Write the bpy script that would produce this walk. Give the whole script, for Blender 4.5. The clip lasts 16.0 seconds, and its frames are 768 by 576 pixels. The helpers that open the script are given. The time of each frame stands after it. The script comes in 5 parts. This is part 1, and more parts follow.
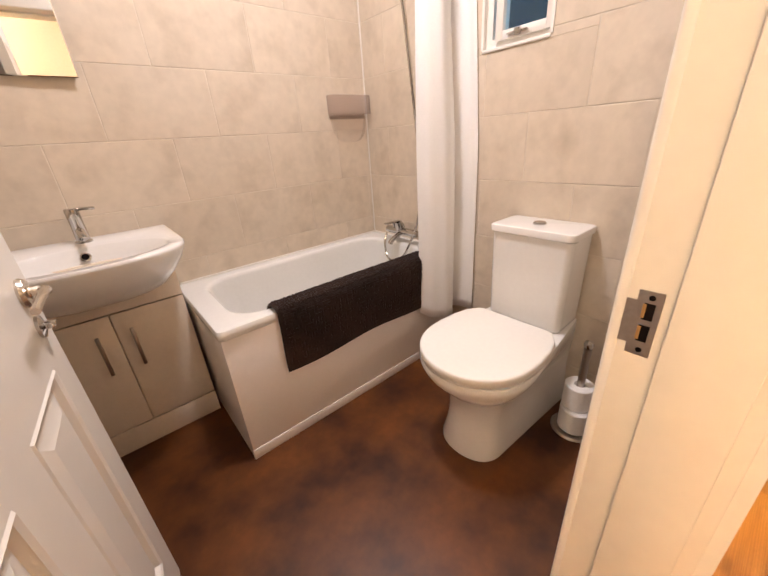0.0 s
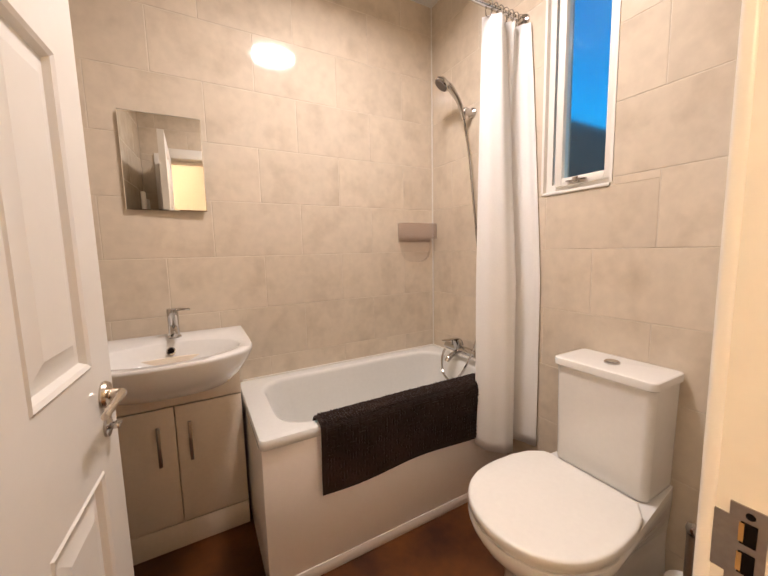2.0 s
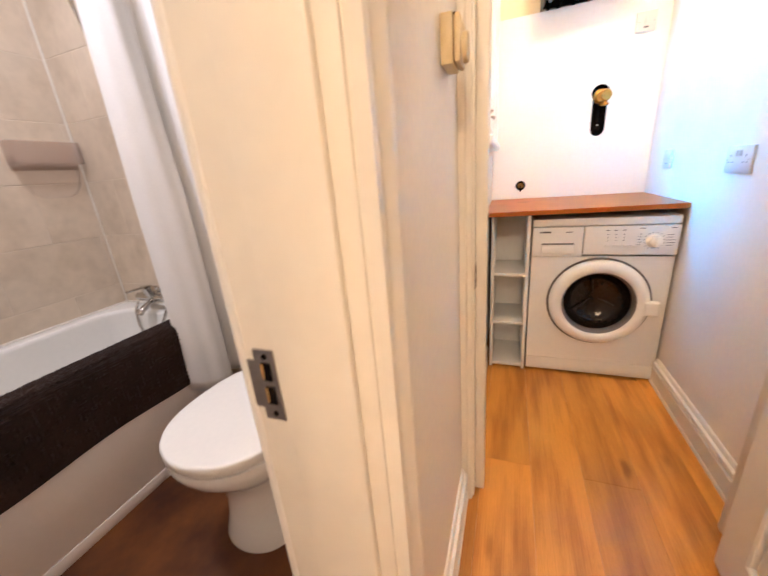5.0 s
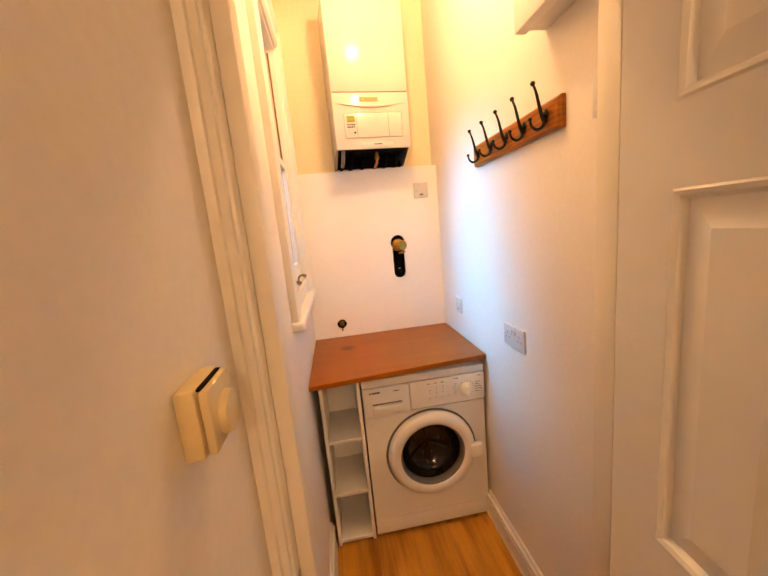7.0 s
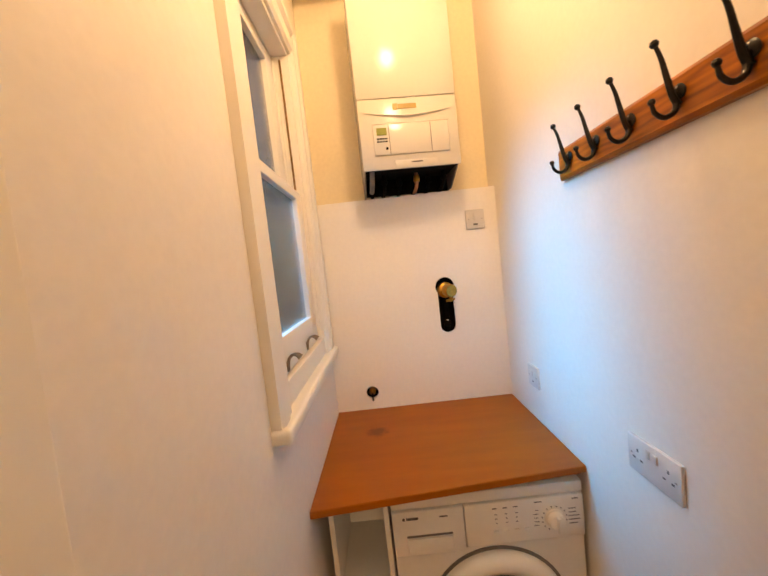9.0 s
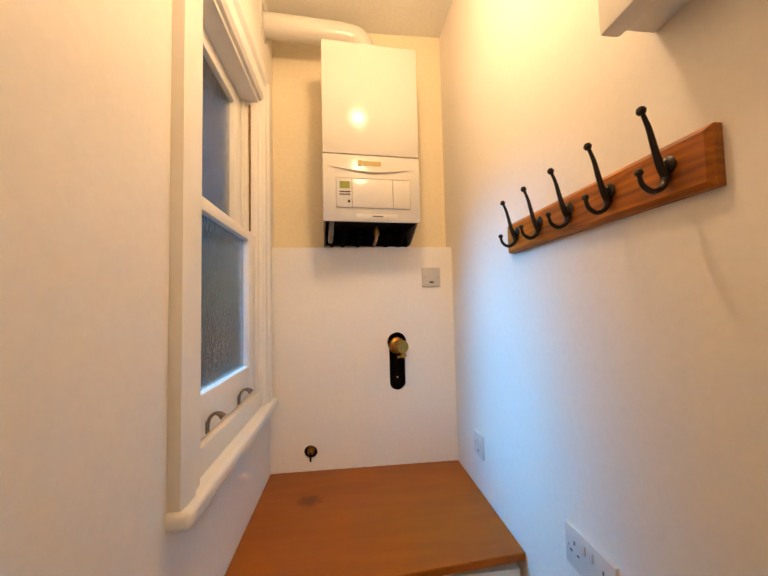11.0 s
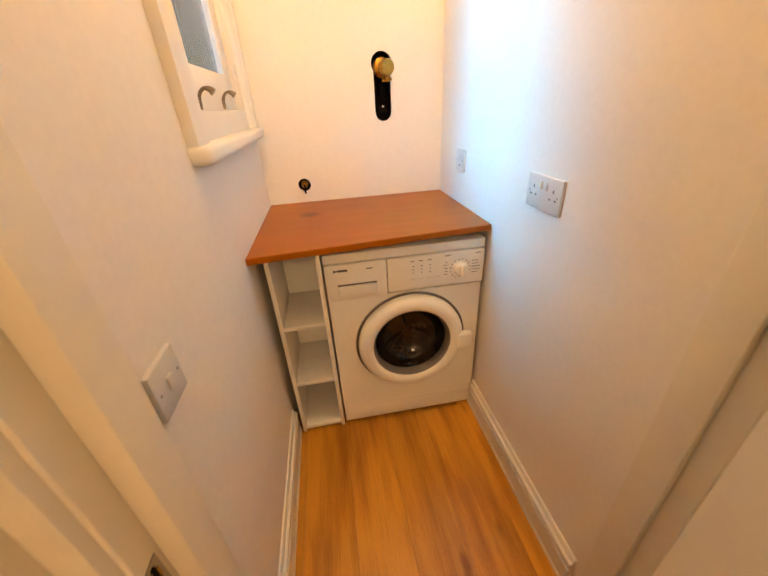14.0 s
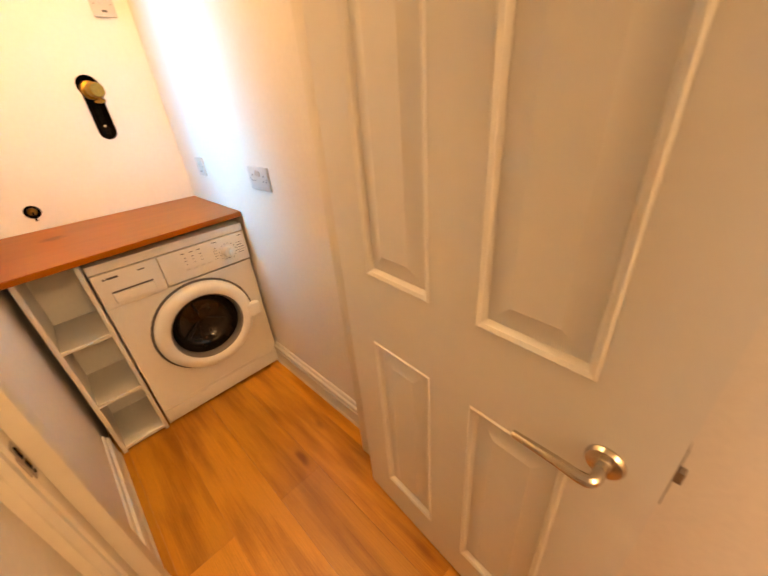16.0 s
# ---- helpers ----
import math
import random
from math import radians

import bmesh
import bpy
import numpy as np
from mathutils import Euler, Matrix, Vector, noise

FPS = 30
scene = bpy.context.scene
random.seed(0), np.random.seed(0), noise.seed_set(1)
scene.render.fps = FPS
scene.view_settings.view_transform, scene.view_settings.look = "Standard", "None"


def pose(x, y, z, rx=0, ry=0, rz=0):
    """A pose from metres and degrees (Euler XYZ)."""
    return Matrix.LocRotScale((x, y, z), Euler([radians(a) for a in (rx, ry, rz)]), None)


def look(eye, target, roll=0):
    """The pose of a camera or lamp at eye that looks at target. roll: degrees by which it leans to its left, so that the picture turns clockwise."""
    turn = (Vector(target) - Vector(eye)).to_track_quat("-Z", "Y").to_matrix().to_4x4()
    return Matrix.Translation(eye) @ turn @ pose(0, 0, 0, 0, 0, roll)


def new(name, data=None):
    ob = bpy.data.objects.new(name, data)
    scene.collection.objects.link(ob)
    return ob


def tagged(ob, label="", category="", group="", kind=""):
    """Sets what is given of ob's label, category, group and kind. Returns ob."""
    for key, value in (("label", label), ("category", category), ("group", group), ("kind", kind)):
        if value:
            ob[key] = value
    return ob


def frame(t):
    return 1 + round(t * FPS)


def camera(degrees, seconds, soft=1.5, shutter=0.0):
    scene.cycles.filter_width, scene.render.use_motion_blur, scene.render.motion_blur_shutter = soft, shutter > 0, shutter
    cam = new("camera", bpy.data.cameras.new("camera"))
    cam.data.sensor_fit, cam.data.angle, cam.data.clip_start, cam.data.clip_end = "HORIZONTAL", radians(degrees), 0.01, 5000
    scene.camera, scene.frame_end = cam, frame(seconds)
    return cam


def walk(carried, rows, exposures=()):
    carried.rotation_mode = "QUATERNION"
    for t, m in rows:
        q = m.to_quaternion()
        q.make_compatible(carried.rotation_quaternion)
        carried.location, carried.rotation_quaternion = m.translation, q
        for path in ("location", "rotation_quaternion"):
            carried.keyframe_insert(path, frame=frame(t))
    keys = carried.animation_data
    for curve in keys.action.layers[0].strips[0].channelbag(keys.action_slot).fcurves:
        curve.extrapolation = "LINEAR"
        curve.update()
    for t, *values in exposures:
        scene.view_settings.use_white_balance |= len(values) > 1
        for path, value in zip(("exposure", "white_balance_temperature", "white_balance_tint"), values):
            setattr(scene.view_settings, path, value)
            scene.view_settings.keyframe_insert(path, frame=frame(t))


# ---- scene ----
cam = camera(97.2, 16.0, 1.5, 0.25)
PATH = [
    (0, (0.592, 0.278, 1.13), (1.751, 1.696, 0.324), -4.0),
    (0.5, (0.592, 0.28, 1.095), (1.677, 1.818, 0.419), -4.0),
    (1, (0.603, 0.271, 1.127), (1.612, 1.916, 0.603), -3.4),
    (1.5, (0.62, 0.269, 1.159), (1.588, 1.98, 0.791), -2.2),
    (2, (0.634, 0.26, 1.197), (1.596, 1.999, 0.977), -1.3),
    (2.5, (0.647, 0.249, 1.218), (1.622, 1.98, 0.988), -1.6),
    (3, (0.668, 0.253, 1.114), (1.67, 1.922, 0.656), -3.0),
    (3.5, (0.683, 0.252, 1.036), (1.765, 1.803, 0.386), -3.9),
    (4, (0.704, 0.227, 0.999), (1.98, 1.571, 0.247), -4.2),
    (4.2, (0.734, 0.206, 1.058), (2.113, 1.419, 0.267), -4.1),
    (4.5, (0.767, 0.16, 1.048), (2.333, 1.191, 0.351), -4.5),
    (5, (0.838, 0.091, 1.106), (2.605, 0.779, 0.471), -5.0),
    (5.2, (0.88, 0.074, 1.169), (2.695, 0.611, 0.524), -4.9),
    (7.3, (1.248, 0.012, 1.52), (3.202, -0.299, 1.224), -5.4),
    (7.5, (1.294, -0.02, 1.517), (3.254, -0.325, 1.259), -5.4),
    (8, (1.402, -0.073, 1.528), (3.376, -0.289, 1.287), -5.7),
    (8.5, (1.558, -0.071, 1.519), (3.542, -0.234, 1.324), -5.8),
    (9, (1.651, -0.07, 1.552), (3.647, -0.067, 1.424), -6.3),
    (9.5, (1.693, -0.116, 1.585), (3.685, 0.058, 1.574), -6.6),
    (9.7, (1.711, -0.132, 1.597), (3.703, 0.036, 1.662), -5.9),
    (11.8, (1.675, -0.113, 1.571), (3.634, -0.513, 1.553), 0.3),
    (12, (1.677, -0.109, 1.544), (3.641, -0.463, 1.418), 0.2),
    (12.5, (1.675, -0.097, 1.472), (3.622, -0.352, 1.091), -0.9),
    (13, (1.67, -0.08, 1.392), (3.556, -0.305, 0.766), -1.8),
    (13.5, (1.652, -0.071, 1.321), (3.456, -0.302, 0.489), -2.6),
    (14, (1.559, -0.066, 1.28), (3.298, -0.316, 0.324), -3.4),
    (14.2, (1.506, -0.063, 1.282), (3.211, -0.327, 0.271), -4.1),
    (14.5, (1.435, -0.046, 1.285), (3.117, -0.376, 0.255), -3.9),
    (15, (1.333, -0.006, 1.281), (2.95, -0.564, 0.246), -4.8),
    (15.5, (1.219, 0.009, 1.299), (2.704, -0.892, 0.308), -5.0),
    (16, (1.093, -0.01, 1.284), (2.362, -1.21, 0.309), -4.9),
]
EXPOSURES = [(0, 1.16, 6000, 17), (1.0, 1.08, 5900, 16), (2.0, 0.91, 6200, 15), (2.5, 0.83, 6800, 17), (3.0, 0.90, 6300, 17), (3.5, 1.12, 6100, 18), (4.0, 1.22, 6200, 19), (4.5, 1.16, 5300, 14), (5.0, 0.92, 5500, 16), (5.4, 0.82, 5800, 17), (7.3, -0.04, 8900, 32), (8.0, -0.10, 8600, 29), (9.0, -0.32, 7700, 22), (9.7, -0.50, 6400, 14), (11.8, -0.58, 7500, 20), (12.5, -0.30, 8200, 20), (13.5, 0.12, 8700, 19), (14.5, 0.42, 8600, 19), (16, 0.54, 9300, 23)]
walk(cam, [(t, look(eye, target, roll)) for t, eye, target, roll in PATH], EXPOSURES)


# ---- world, lights ----
world = bpy.data.worlds.new("sky")
scene.world = world
world.use_nodes = True
wn = world.node_tree.nodes
sky = wn.new("ShaderNodeTexSky")
sky.sky_type = "NISHITA"
sky.sun_disc = False
sky.sun_elevation = radians(9)
sky.sun_rotation = radians(200)
tone = wn.new("ShaderNodeMix")
tone.data_type, tone.blend_type = "RGBA", "MULTIPLY"
tone.inputs[0].default_value = 1.0
tone.inputs[7].default_value = (0.008, 0.62, 1.0, 1)
world.node_tree.links.new(sky.outputs[0], tone.inputs[6])
world.node_tree.links.new(tone.outputs[2], wn["Background"].inputs[0])
wn["Background"].inputs[1].default_value = 0.15
sun = new("sun", bpy.data.lights.new("sun", "SUN"))
sun.data.energy, sun.data.angle, sun.data.color = 0.5, radians(10), (1.0, 0.9, 0.8)
sun.matrix_world = look((0, -3, 9), (0.9, 0, 8.2))


def lamp(name, kind, m, watts, colour, size=0.1, size_y=None, spread=None):
    ob = new(name, bpy.data.lights.new(name, kind))
    ob.matrix_world = m
    ob.data.energy, ob.data.color = watts, colour
    if kind == "AREA":
        ob.data.shape = "RECTANGLE" if size_y else "DISK"
        ob.data.size = size
        if size_y:
            ob.data.size_y = size_y
        if spread:
            ob.data.spread = radians(spread)
    else:
        ob.data.shadow_soft_size = size
    return ob


WARM, BATHLIGHT, DAY = (1.0, 0.72, 0.40), (1.0, 0.90, 0.83), (0.0, 0.44, 1.0)
lamp("bath_light", "AREA", pose(1.2, 1.2, 2.53), 11.8, BATHLIGHT, 0.27, None, 168)
lamp("utility_light", "POINT", pose(2.38, -0.245, 2.62), 20, WARM, 0.055)
lamp("hall_light", "POINT", pose(-0.70, -0.12, 2.42), 31, (1.0, 0.77, 0.51), 0.08)
lamp("window_light_utility", "AREA", look((2.77, 0.30, 1.80), (2.72, -0.6, 1.18)), 4.7, DAY, 0.44, 1.0, 54)


# ---- materials ----
def material(name, colour, rough=0.5, metal=0.0, vary=0.06, big=3.0, fine=60.0, bump=0.0, bump_scale=120.0, bump_depth=0.0006, second=None, clear=0.0,
             stretch=(1, 1, 1), rough_vary=0.06, contrast=(0.35, 0.65), detail=5, grain=0.0, grain_axis="Y", grain_stretch=(0.5, 2.2, 2.2), piece=0.0, trans=0.0, ior=1.45, emit=0.0, alpha=1.0, sheen=0.0, subsurface=0.0):
    m = bpy.data.materials.new(name)
    m.use_nodes = True
    nt = m.node_tree
    n, L = nt.nodes, nt.links
    b = n["Principled BSDF"]
    geo = n.new("ShaderNodeNewGeometry")
    mp = n.new("ShaderNodeMapping")
    mp.inputs["Scale"].default_value = stretch
    L.new(geo.outputs["Position"], mp.inputs["Vector"])
    src = mp.outputs["Vector"]
    if piece:
        info = n.new("ShaderNodeObjectInfo")
        mul = n.new("ShaderNodeMath")
        mul.operation = "MULTIPLY"
        mul.inputs[1].default_value = 37.0
        L.new(info.outputs["Random"], mul.inputs[0])
        add = n.new("ShaderNodeVectorMath")
        L.new(src, add.inputs[0])
        L.new(mul.outputs[0], add.inputs[1])
        src = add.outputs[0]
    coarse = n.new("ShaderNodeTexNoise")
    coarse.inputs["Scale"].default_value, coarse.inputs["Detail"].default_value = big, detail
    small = n.new("ShaderNodeTexNoise")
    small.inputs["Scale"].default_value, small.inputs["Detail"].default_value = fine, 4
    for t in (coarse, small):
        L.new(src, t.inputs["Vector"])
    ramp = n.new("ShaderNodeMapRange")
    ramp.inputs[1].default_value, ramp.inputs[2].default_value = contrast
    L.new(coarse.outputs["Fac"], ramp.inputs[0])
    mix = n.new("ShaderNodeMix")
    mix.data_type = "RGBA"
    sec = second or tuple(c * (1 - 2 * vary) for c in colour)
    mix.inputs[6].default_value, mix.inputs[7].default_value = (*colour, 1), (*sec, 1)
    fac = ramp.outputs[0]
    if grain:
        gm = n.new("ShaderNodeMapping")
        gm.inputs["Scale"].default_value = grain_stretch
        L.new(geo.outputs["Position"] if not piece else add.outputs[0], gm.inputs["Vector"])
        wave = n.new("ShaderNodeTexWave")
        wave.bands_direction = grain_axis
        wave.inputs["Scale"].default_value, wave.inputs["Distortion"].default_value = 5.0, 9.0
        wave.inputs["Detail"].default_value, wave.inputs["Detail Scale"].default_value = 3.0, 1.3
        L.new(gm.outputs["Vector"], wave.inputs["Vector"])
        gx = n.new("ShaderNodeMix")
        gx.inputs[0].default_value = grain
        L.new(fac, gx.inputs[2])
        L.new(wave.outputs["Fac"], gx.inputs[3])
        fac = gx.outputs[0]
    L.new(fac, mix.inputs[0])
    hs = n.new("ShaderNodeHueSaturation")
    r2 = n.new("ShaderNodeMapRange")
    r2.inputs[1].default_value, r2.inputs[2].default_value = 0.3, 0.7
    r2.inputs[3].default_value, r2.inputs[4].default_value = 1 - vary, 1 + vary
    L.new(small.outputs["Fac"], r2.inputs[0])
    val = r2.outputs[0]
    if piece:
        r3 = n.new("ShaderNodeMapRange")
        r3.inputs[3].default_value, r3.inputs[4].default_value = 1 - piece, 1 + piece
        L.new(info.outputs["Random"], r3.inputs[0])
        mm = n.new("ShaderNodeMath")
        mm.operation = "MULTIPLY"
        L.new(val, mm.inputs[0])
        L.new(r3.outputs[0], mm.inputs[1])
        val = mm.outputs[0]
    L.new(val, hs.inputs["Value"])
    L.new(mix.outputs[2], hs.inputs["Color"])
    L.new(hs.outputs[0], b.inputs["Base Color"])
    rr = n.new("ShaderNodeMapRange")
    rr.inputs[3].default_value, rr.inputs[4].default_value = max(0, rough - rough_vary), rough + rough_vary
    L.new(small.outputs["Fac"], rr.inputs[0])
    L.new(rr.outputs[0], b.inputs["Roughness"])
    b.inputs["Alpha"].default_value = alpha
    b.inputs["Metallic"].default_value = metal
    b.inputs["IOR"].default_value = ior
    b.inputs["Transmission Weight"].default_value = trans
    b.inputs["Coat Weight"].default_value = clear
    b.inputs["Coat Roughness"].default_value = 0.08
    b.inputs["Sheen Weight"].default_value = sheen
    b.inputs["Subsurface Weight"].default_value = subsurface
    if emit:
        b.inputs["Emission Color"].default_value = (*colour, 1)
        b.inputs["Emission Strength"].default_value = emit
    if bump:
        bt = n.new("ShaderNodeTexNoise")
        bt.inputs["Scale"].default_value, bt.inputs["Detail"].default_value = bump_scale, 3
        L.new(src, bt.inputs["Vector"])
        bn = n.new("ShaderNodeBump")
        bn.inputs["Strength"].default_value, bn.inputs["Distance"].default_value = bump, bump_depth
        L.new(bt.outputs["Fac"], bn.inputs["Height"])
        L.new(bn.outputs[0], b.inputs["Normal"])
    return m


PAINT = material("cream_wall_paint", (0.80, 0.73, 0.62), 0.55, vary=0.025, big=1.6, bump=0.12, bump_scale=180)
WHITE = material("white_wall_paint", (0.86, 0.80, 0.72), 0.5, vary=0.02, big=1.6, bump=0.10, bump_scale=180)
BOXING = material("fresh_white_paint", (0.90, 0.865, 0.81), 0.5, vary=0.015, big=1.6, bump=0.08, bump_scale=180)
MAGNOLIA = material("magnolia_wall_paint", (0.87, 0.76, 0.55), 0.55, vary=0.03, big=2)
CEIL = material("ceiling_paint", (0.80, 0.78, 0.73), 0.8, vary=0.03, bump=0.1)
GLOSS = material("white_gloss_paint", (0.80, 0.765, 0.70), 0.30, vary=0.012, big=2, fine=25, rough_vary=0.03)
TRIM = material("cream_satin_trim", (0.80, 0.74, 0.63), 0.34, vary=0.02, big=2, fine=25)
TILE = material("beige_stone_tile", (0.655, 0.562, 0.440), 0.08, vary=0.045, big=8, fine=26, detail=9, second=(0.525, 0.437, 0.328), contrast=(0.50, 0.80), stretch=(1, 1, 0.9), piece=0.035, rough_vary=0.04)
GROUT = material("cream_grout", (0.69, 0.605, 0.49), 0.8, vary=0.05)
VINYL = material("brown_vinyl", (0.150, 0.047, 0.007), 0.42, vary=0.12, big=5.0, fine=28, second=(0.043, 0.011, 0.002), contrast=(0.32, 0.68), bump=0.06, bump_scale=90)
OAK = material("oak_laminate", (0.62, 0.275, 0.042), 0.30, vary=0.09, big=1.7, fine=80, second=(0.27, 0.088, 0.010), stretch=(1.0, 8, 6), contrast=(0.44, 0.68), detail=9, grain=0.24, grain_stretch=(0.22, 1.5, 2.2), piece=0.22, bump=0.04, bump_scale=60)
CERAMIC = material("white_ceramic", (0.82, 0.80, 0.76), 0.10, vary=0.012, clear=0.4, rough_vary=0.02)
ACRYLIC = material("white_acrylic", (0.80, 0.79, 0.75), 0.16, vary=0.015, rough_vary=0.03)
PANEL = material("white_bath_panel", (0.86, 0.80, 0.74), 0.32, vary=0.01, rough_vary=0.01)
LAMINATE = material("cream_laminate", (0.82, 0.715, 0.575), 0.36, vary=0.02)
CHROME = material("chrome", (0.56, 0.54, 0.52), 0.06, metal=1.0, vary=0.02, rough_vary=0.03)
STEEL = material("brushed_steel", (0.42, 0.38, 0.34), 0.30, metal=1.0, vary=0.06, fine=150)
NICKEL = material("satin_nickel", (0.62, 0.56, 0.48), 0.24, metal=1.0, vary=0.04)
MIRROR = material("mirror_silver", (0.92, 0.91, 0.88), 0.005, metal=1.0, vary=0.0, rough_vary=0.003)
CHENILLE = material("dark_chenille", (0.044, 0.022, 0.014), 0.95, vary=0.3, fine=220, sheen=0.06)
FABRIC = material("white_curtain_fabric", (0.82, 0.81, 0.79), 0.75, vary=0.02, fine=200, bump=0.08, bump_scale=500, subsurface=0.0)
GLASS = material("frosted_glass", (0.75, 0.90, 1.0), 0.10, vary=0.0, trans=1.0, rough_vary=0.02)
RIPPLE = material("obscured_glass", (0.62, 0.66, 0.72), 0.05, vary=0.0, trans=1.0, ior=1.28, bump=1.0, bump_scale=66, bump_depth=0.0038, rough_vary=0.02)
CLEAR = material("clear_plastic", (0.50, 0.33, 0.26), 0.08, vary=0.02, alpha=0.14, rough_vary=0.03)
COUNTER = material("cherry_worktop", (0.345, 0.092, 0.006), 0.34, vary=0.03, big=2.5, fine=22, second=(0.30, 0.078, 0.005), ior=1.32, stretch=(9, 1.2, 1), grain=0.08, grain_axis="X", grain_stretch=(1.6, 0.4, 1), rough_vary=0.04)
PINE = material("stained_pine", (0.50, 0.150, 0.008), 0.38, vary=0.10, big=3, fine=20, grain=0.4, grain_axis="Z", grain_stretch=(0.8, 3, 4), second=(0.18, 0.045, 0.003), stretch=(1.5, 9, 12), clear=0.06)
IRON = material("black_iron", (0.022, 0.018, 0.015), 0.38, metal=0.6, vary=0.2, fine=150)
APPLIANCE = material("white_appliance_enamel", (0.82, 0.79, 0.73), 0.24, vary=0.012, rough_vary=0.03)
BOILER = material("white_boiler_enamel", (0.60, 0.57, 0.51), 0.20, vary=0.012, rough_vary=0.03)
SWITCH = material("white_switch_plastic", (0.66, 0.63, 0.59), 0.34, vary=0.015)
PLASTIC = material("white_plastic", (0.82, 0.79, 0.73), 0.34, vary=0.015)
IVORY = material("ivory_plastic", (0.66, 0.52, 0.28), 0.36, vary=0.03)
GREY = material("grey_print", (0.10, 0.09, 0.085), 0.5, vary=0.05)
DARK = material("dark_void", (0.010, 0.007, 0.006), 0.8, vary=0.2, ior=1.12)
RUBBER = material("grey_rubber", (0.16, 0.14, 0.13), 0.5, vary=0.06)
DOORGLASS = material("dark_door_glass", (0.020, 0.013, 0.009), 0.07, vary=0.1)
BRONZE = material("worn_bronze", (0.34, 0.27, 0.21), 0.32, metal=0.9, vary=0.15, fine=90)
BRASS = material("old_brass", (0.52, 0.28, 0.06), 0.38, metal=1.0, vary=0.12, fine=90)
COPPER = material("copper_pipe", (0.62, 0.30, 0.16), 0.35, metal=1.0, vary=0.1)
LCD = material("green_display", (0.20, 0.22, 0.02), 0.3, vary=0.05)
BADGE = material("gold_badge", (0.42, 0.30, 0.10), 0.35, vary=0.05)
STICKER = material("yellow_sticker", (0.85, 0.45, 0.02), 0.5, vary=0.05)
PAPER = material("toilet_paper", (0.86, 0.83, 0.79), 0.9, vary=0.03, fine=150, bump=0.2, bump_scale=300)
ROPE = material("sash_cord", (0.30, 0.17, 0.06), 0.9, vary=0.2, fine=200)
BRICK = material("dull_brick", (0.06, 0.052, 0.065), 0.9, vary=0.2, big=2, fine=20, bump=0.4, bump_scale=40)
EARTH = material("courtyard_paving", (0.20, 0.19, 0.18), 0.9, vary=0.15, bump=0.3)
SILICONE = material("white_sealant", (0.78, 0.74, 0.66), 0.4, vary=0.04)
RAW = material("raw_timber", (0.42, 0.24, 0.08), 0.8, vary=0.15, fine=40)
DIFFUSER = material("opal_diffuser", (1.0, 0.84, 0.62), 0.4, vary=0.0, emit=2.8)
BULB = material("glowing_bulb", (1.0, 0.72, 0.36), 0.3, vary=0.0, emit=14.0)
GLOBE = material("globe_glass", (1.0, 0.97, 0.85), 0.12, vary=0.0, trans=1.0, rough_vary=0.02)


def round_mark(mat, centre, radius, colour):
    """One soft round mark with a ragged edge on a material, at a place in the room."""
    n, L = mat.node_tree.nodes, mat.node_tree.links
    geo, ragged = n.new("ShaderNodeNewGeometry"), n.new("ShaderNodeTexNoise")
    ragged.inputs["Scale"].default_value = 40
    L.new(geo.outputs["Position"], ragged.inputs["Vector"])
    far = n.new("ShaderNodeVectorMath")
    far.operation = "DISTANCE"
    far.inputs[1].default_value = centre
    L.new(geo.outputs["Position"], far.inputs[0])
    rough = n.new("ShaderNodeMath")
    rough.operation = "MULTIPLY_ADD"
    rough.inputs[1].default_value = radius
    L.new(ragged.outputs["Fac"], rough.inputs[0])
    L.new(far.outputs["Value"], rough.inputs[2])
    edge = n.new("ShaderNodeMapRange")
    edge.inputs[1].default_value, edge.inputs[2].default_value = radius * 0.9, radius * 1.6
    edge.inputs[3].default_value, edge.inputs[4].default_value = 0.75, 0.0
    L.new(rough.outputs[0], edge.inputs[0])
    mix = n.new("ShaderNodeMix")
    mix.data_type = "RGBA"
    mix.inputs[7].default_value = (*colour, 1)
    base = n["Principled BSDF"].inputs["Base Color"]
    L.new(base.links[0].from_socket, mix.inputs[6])
    L.new(edge.outputs[0], mix.inputs[0])
    L.new(mix.outputs[2], base)


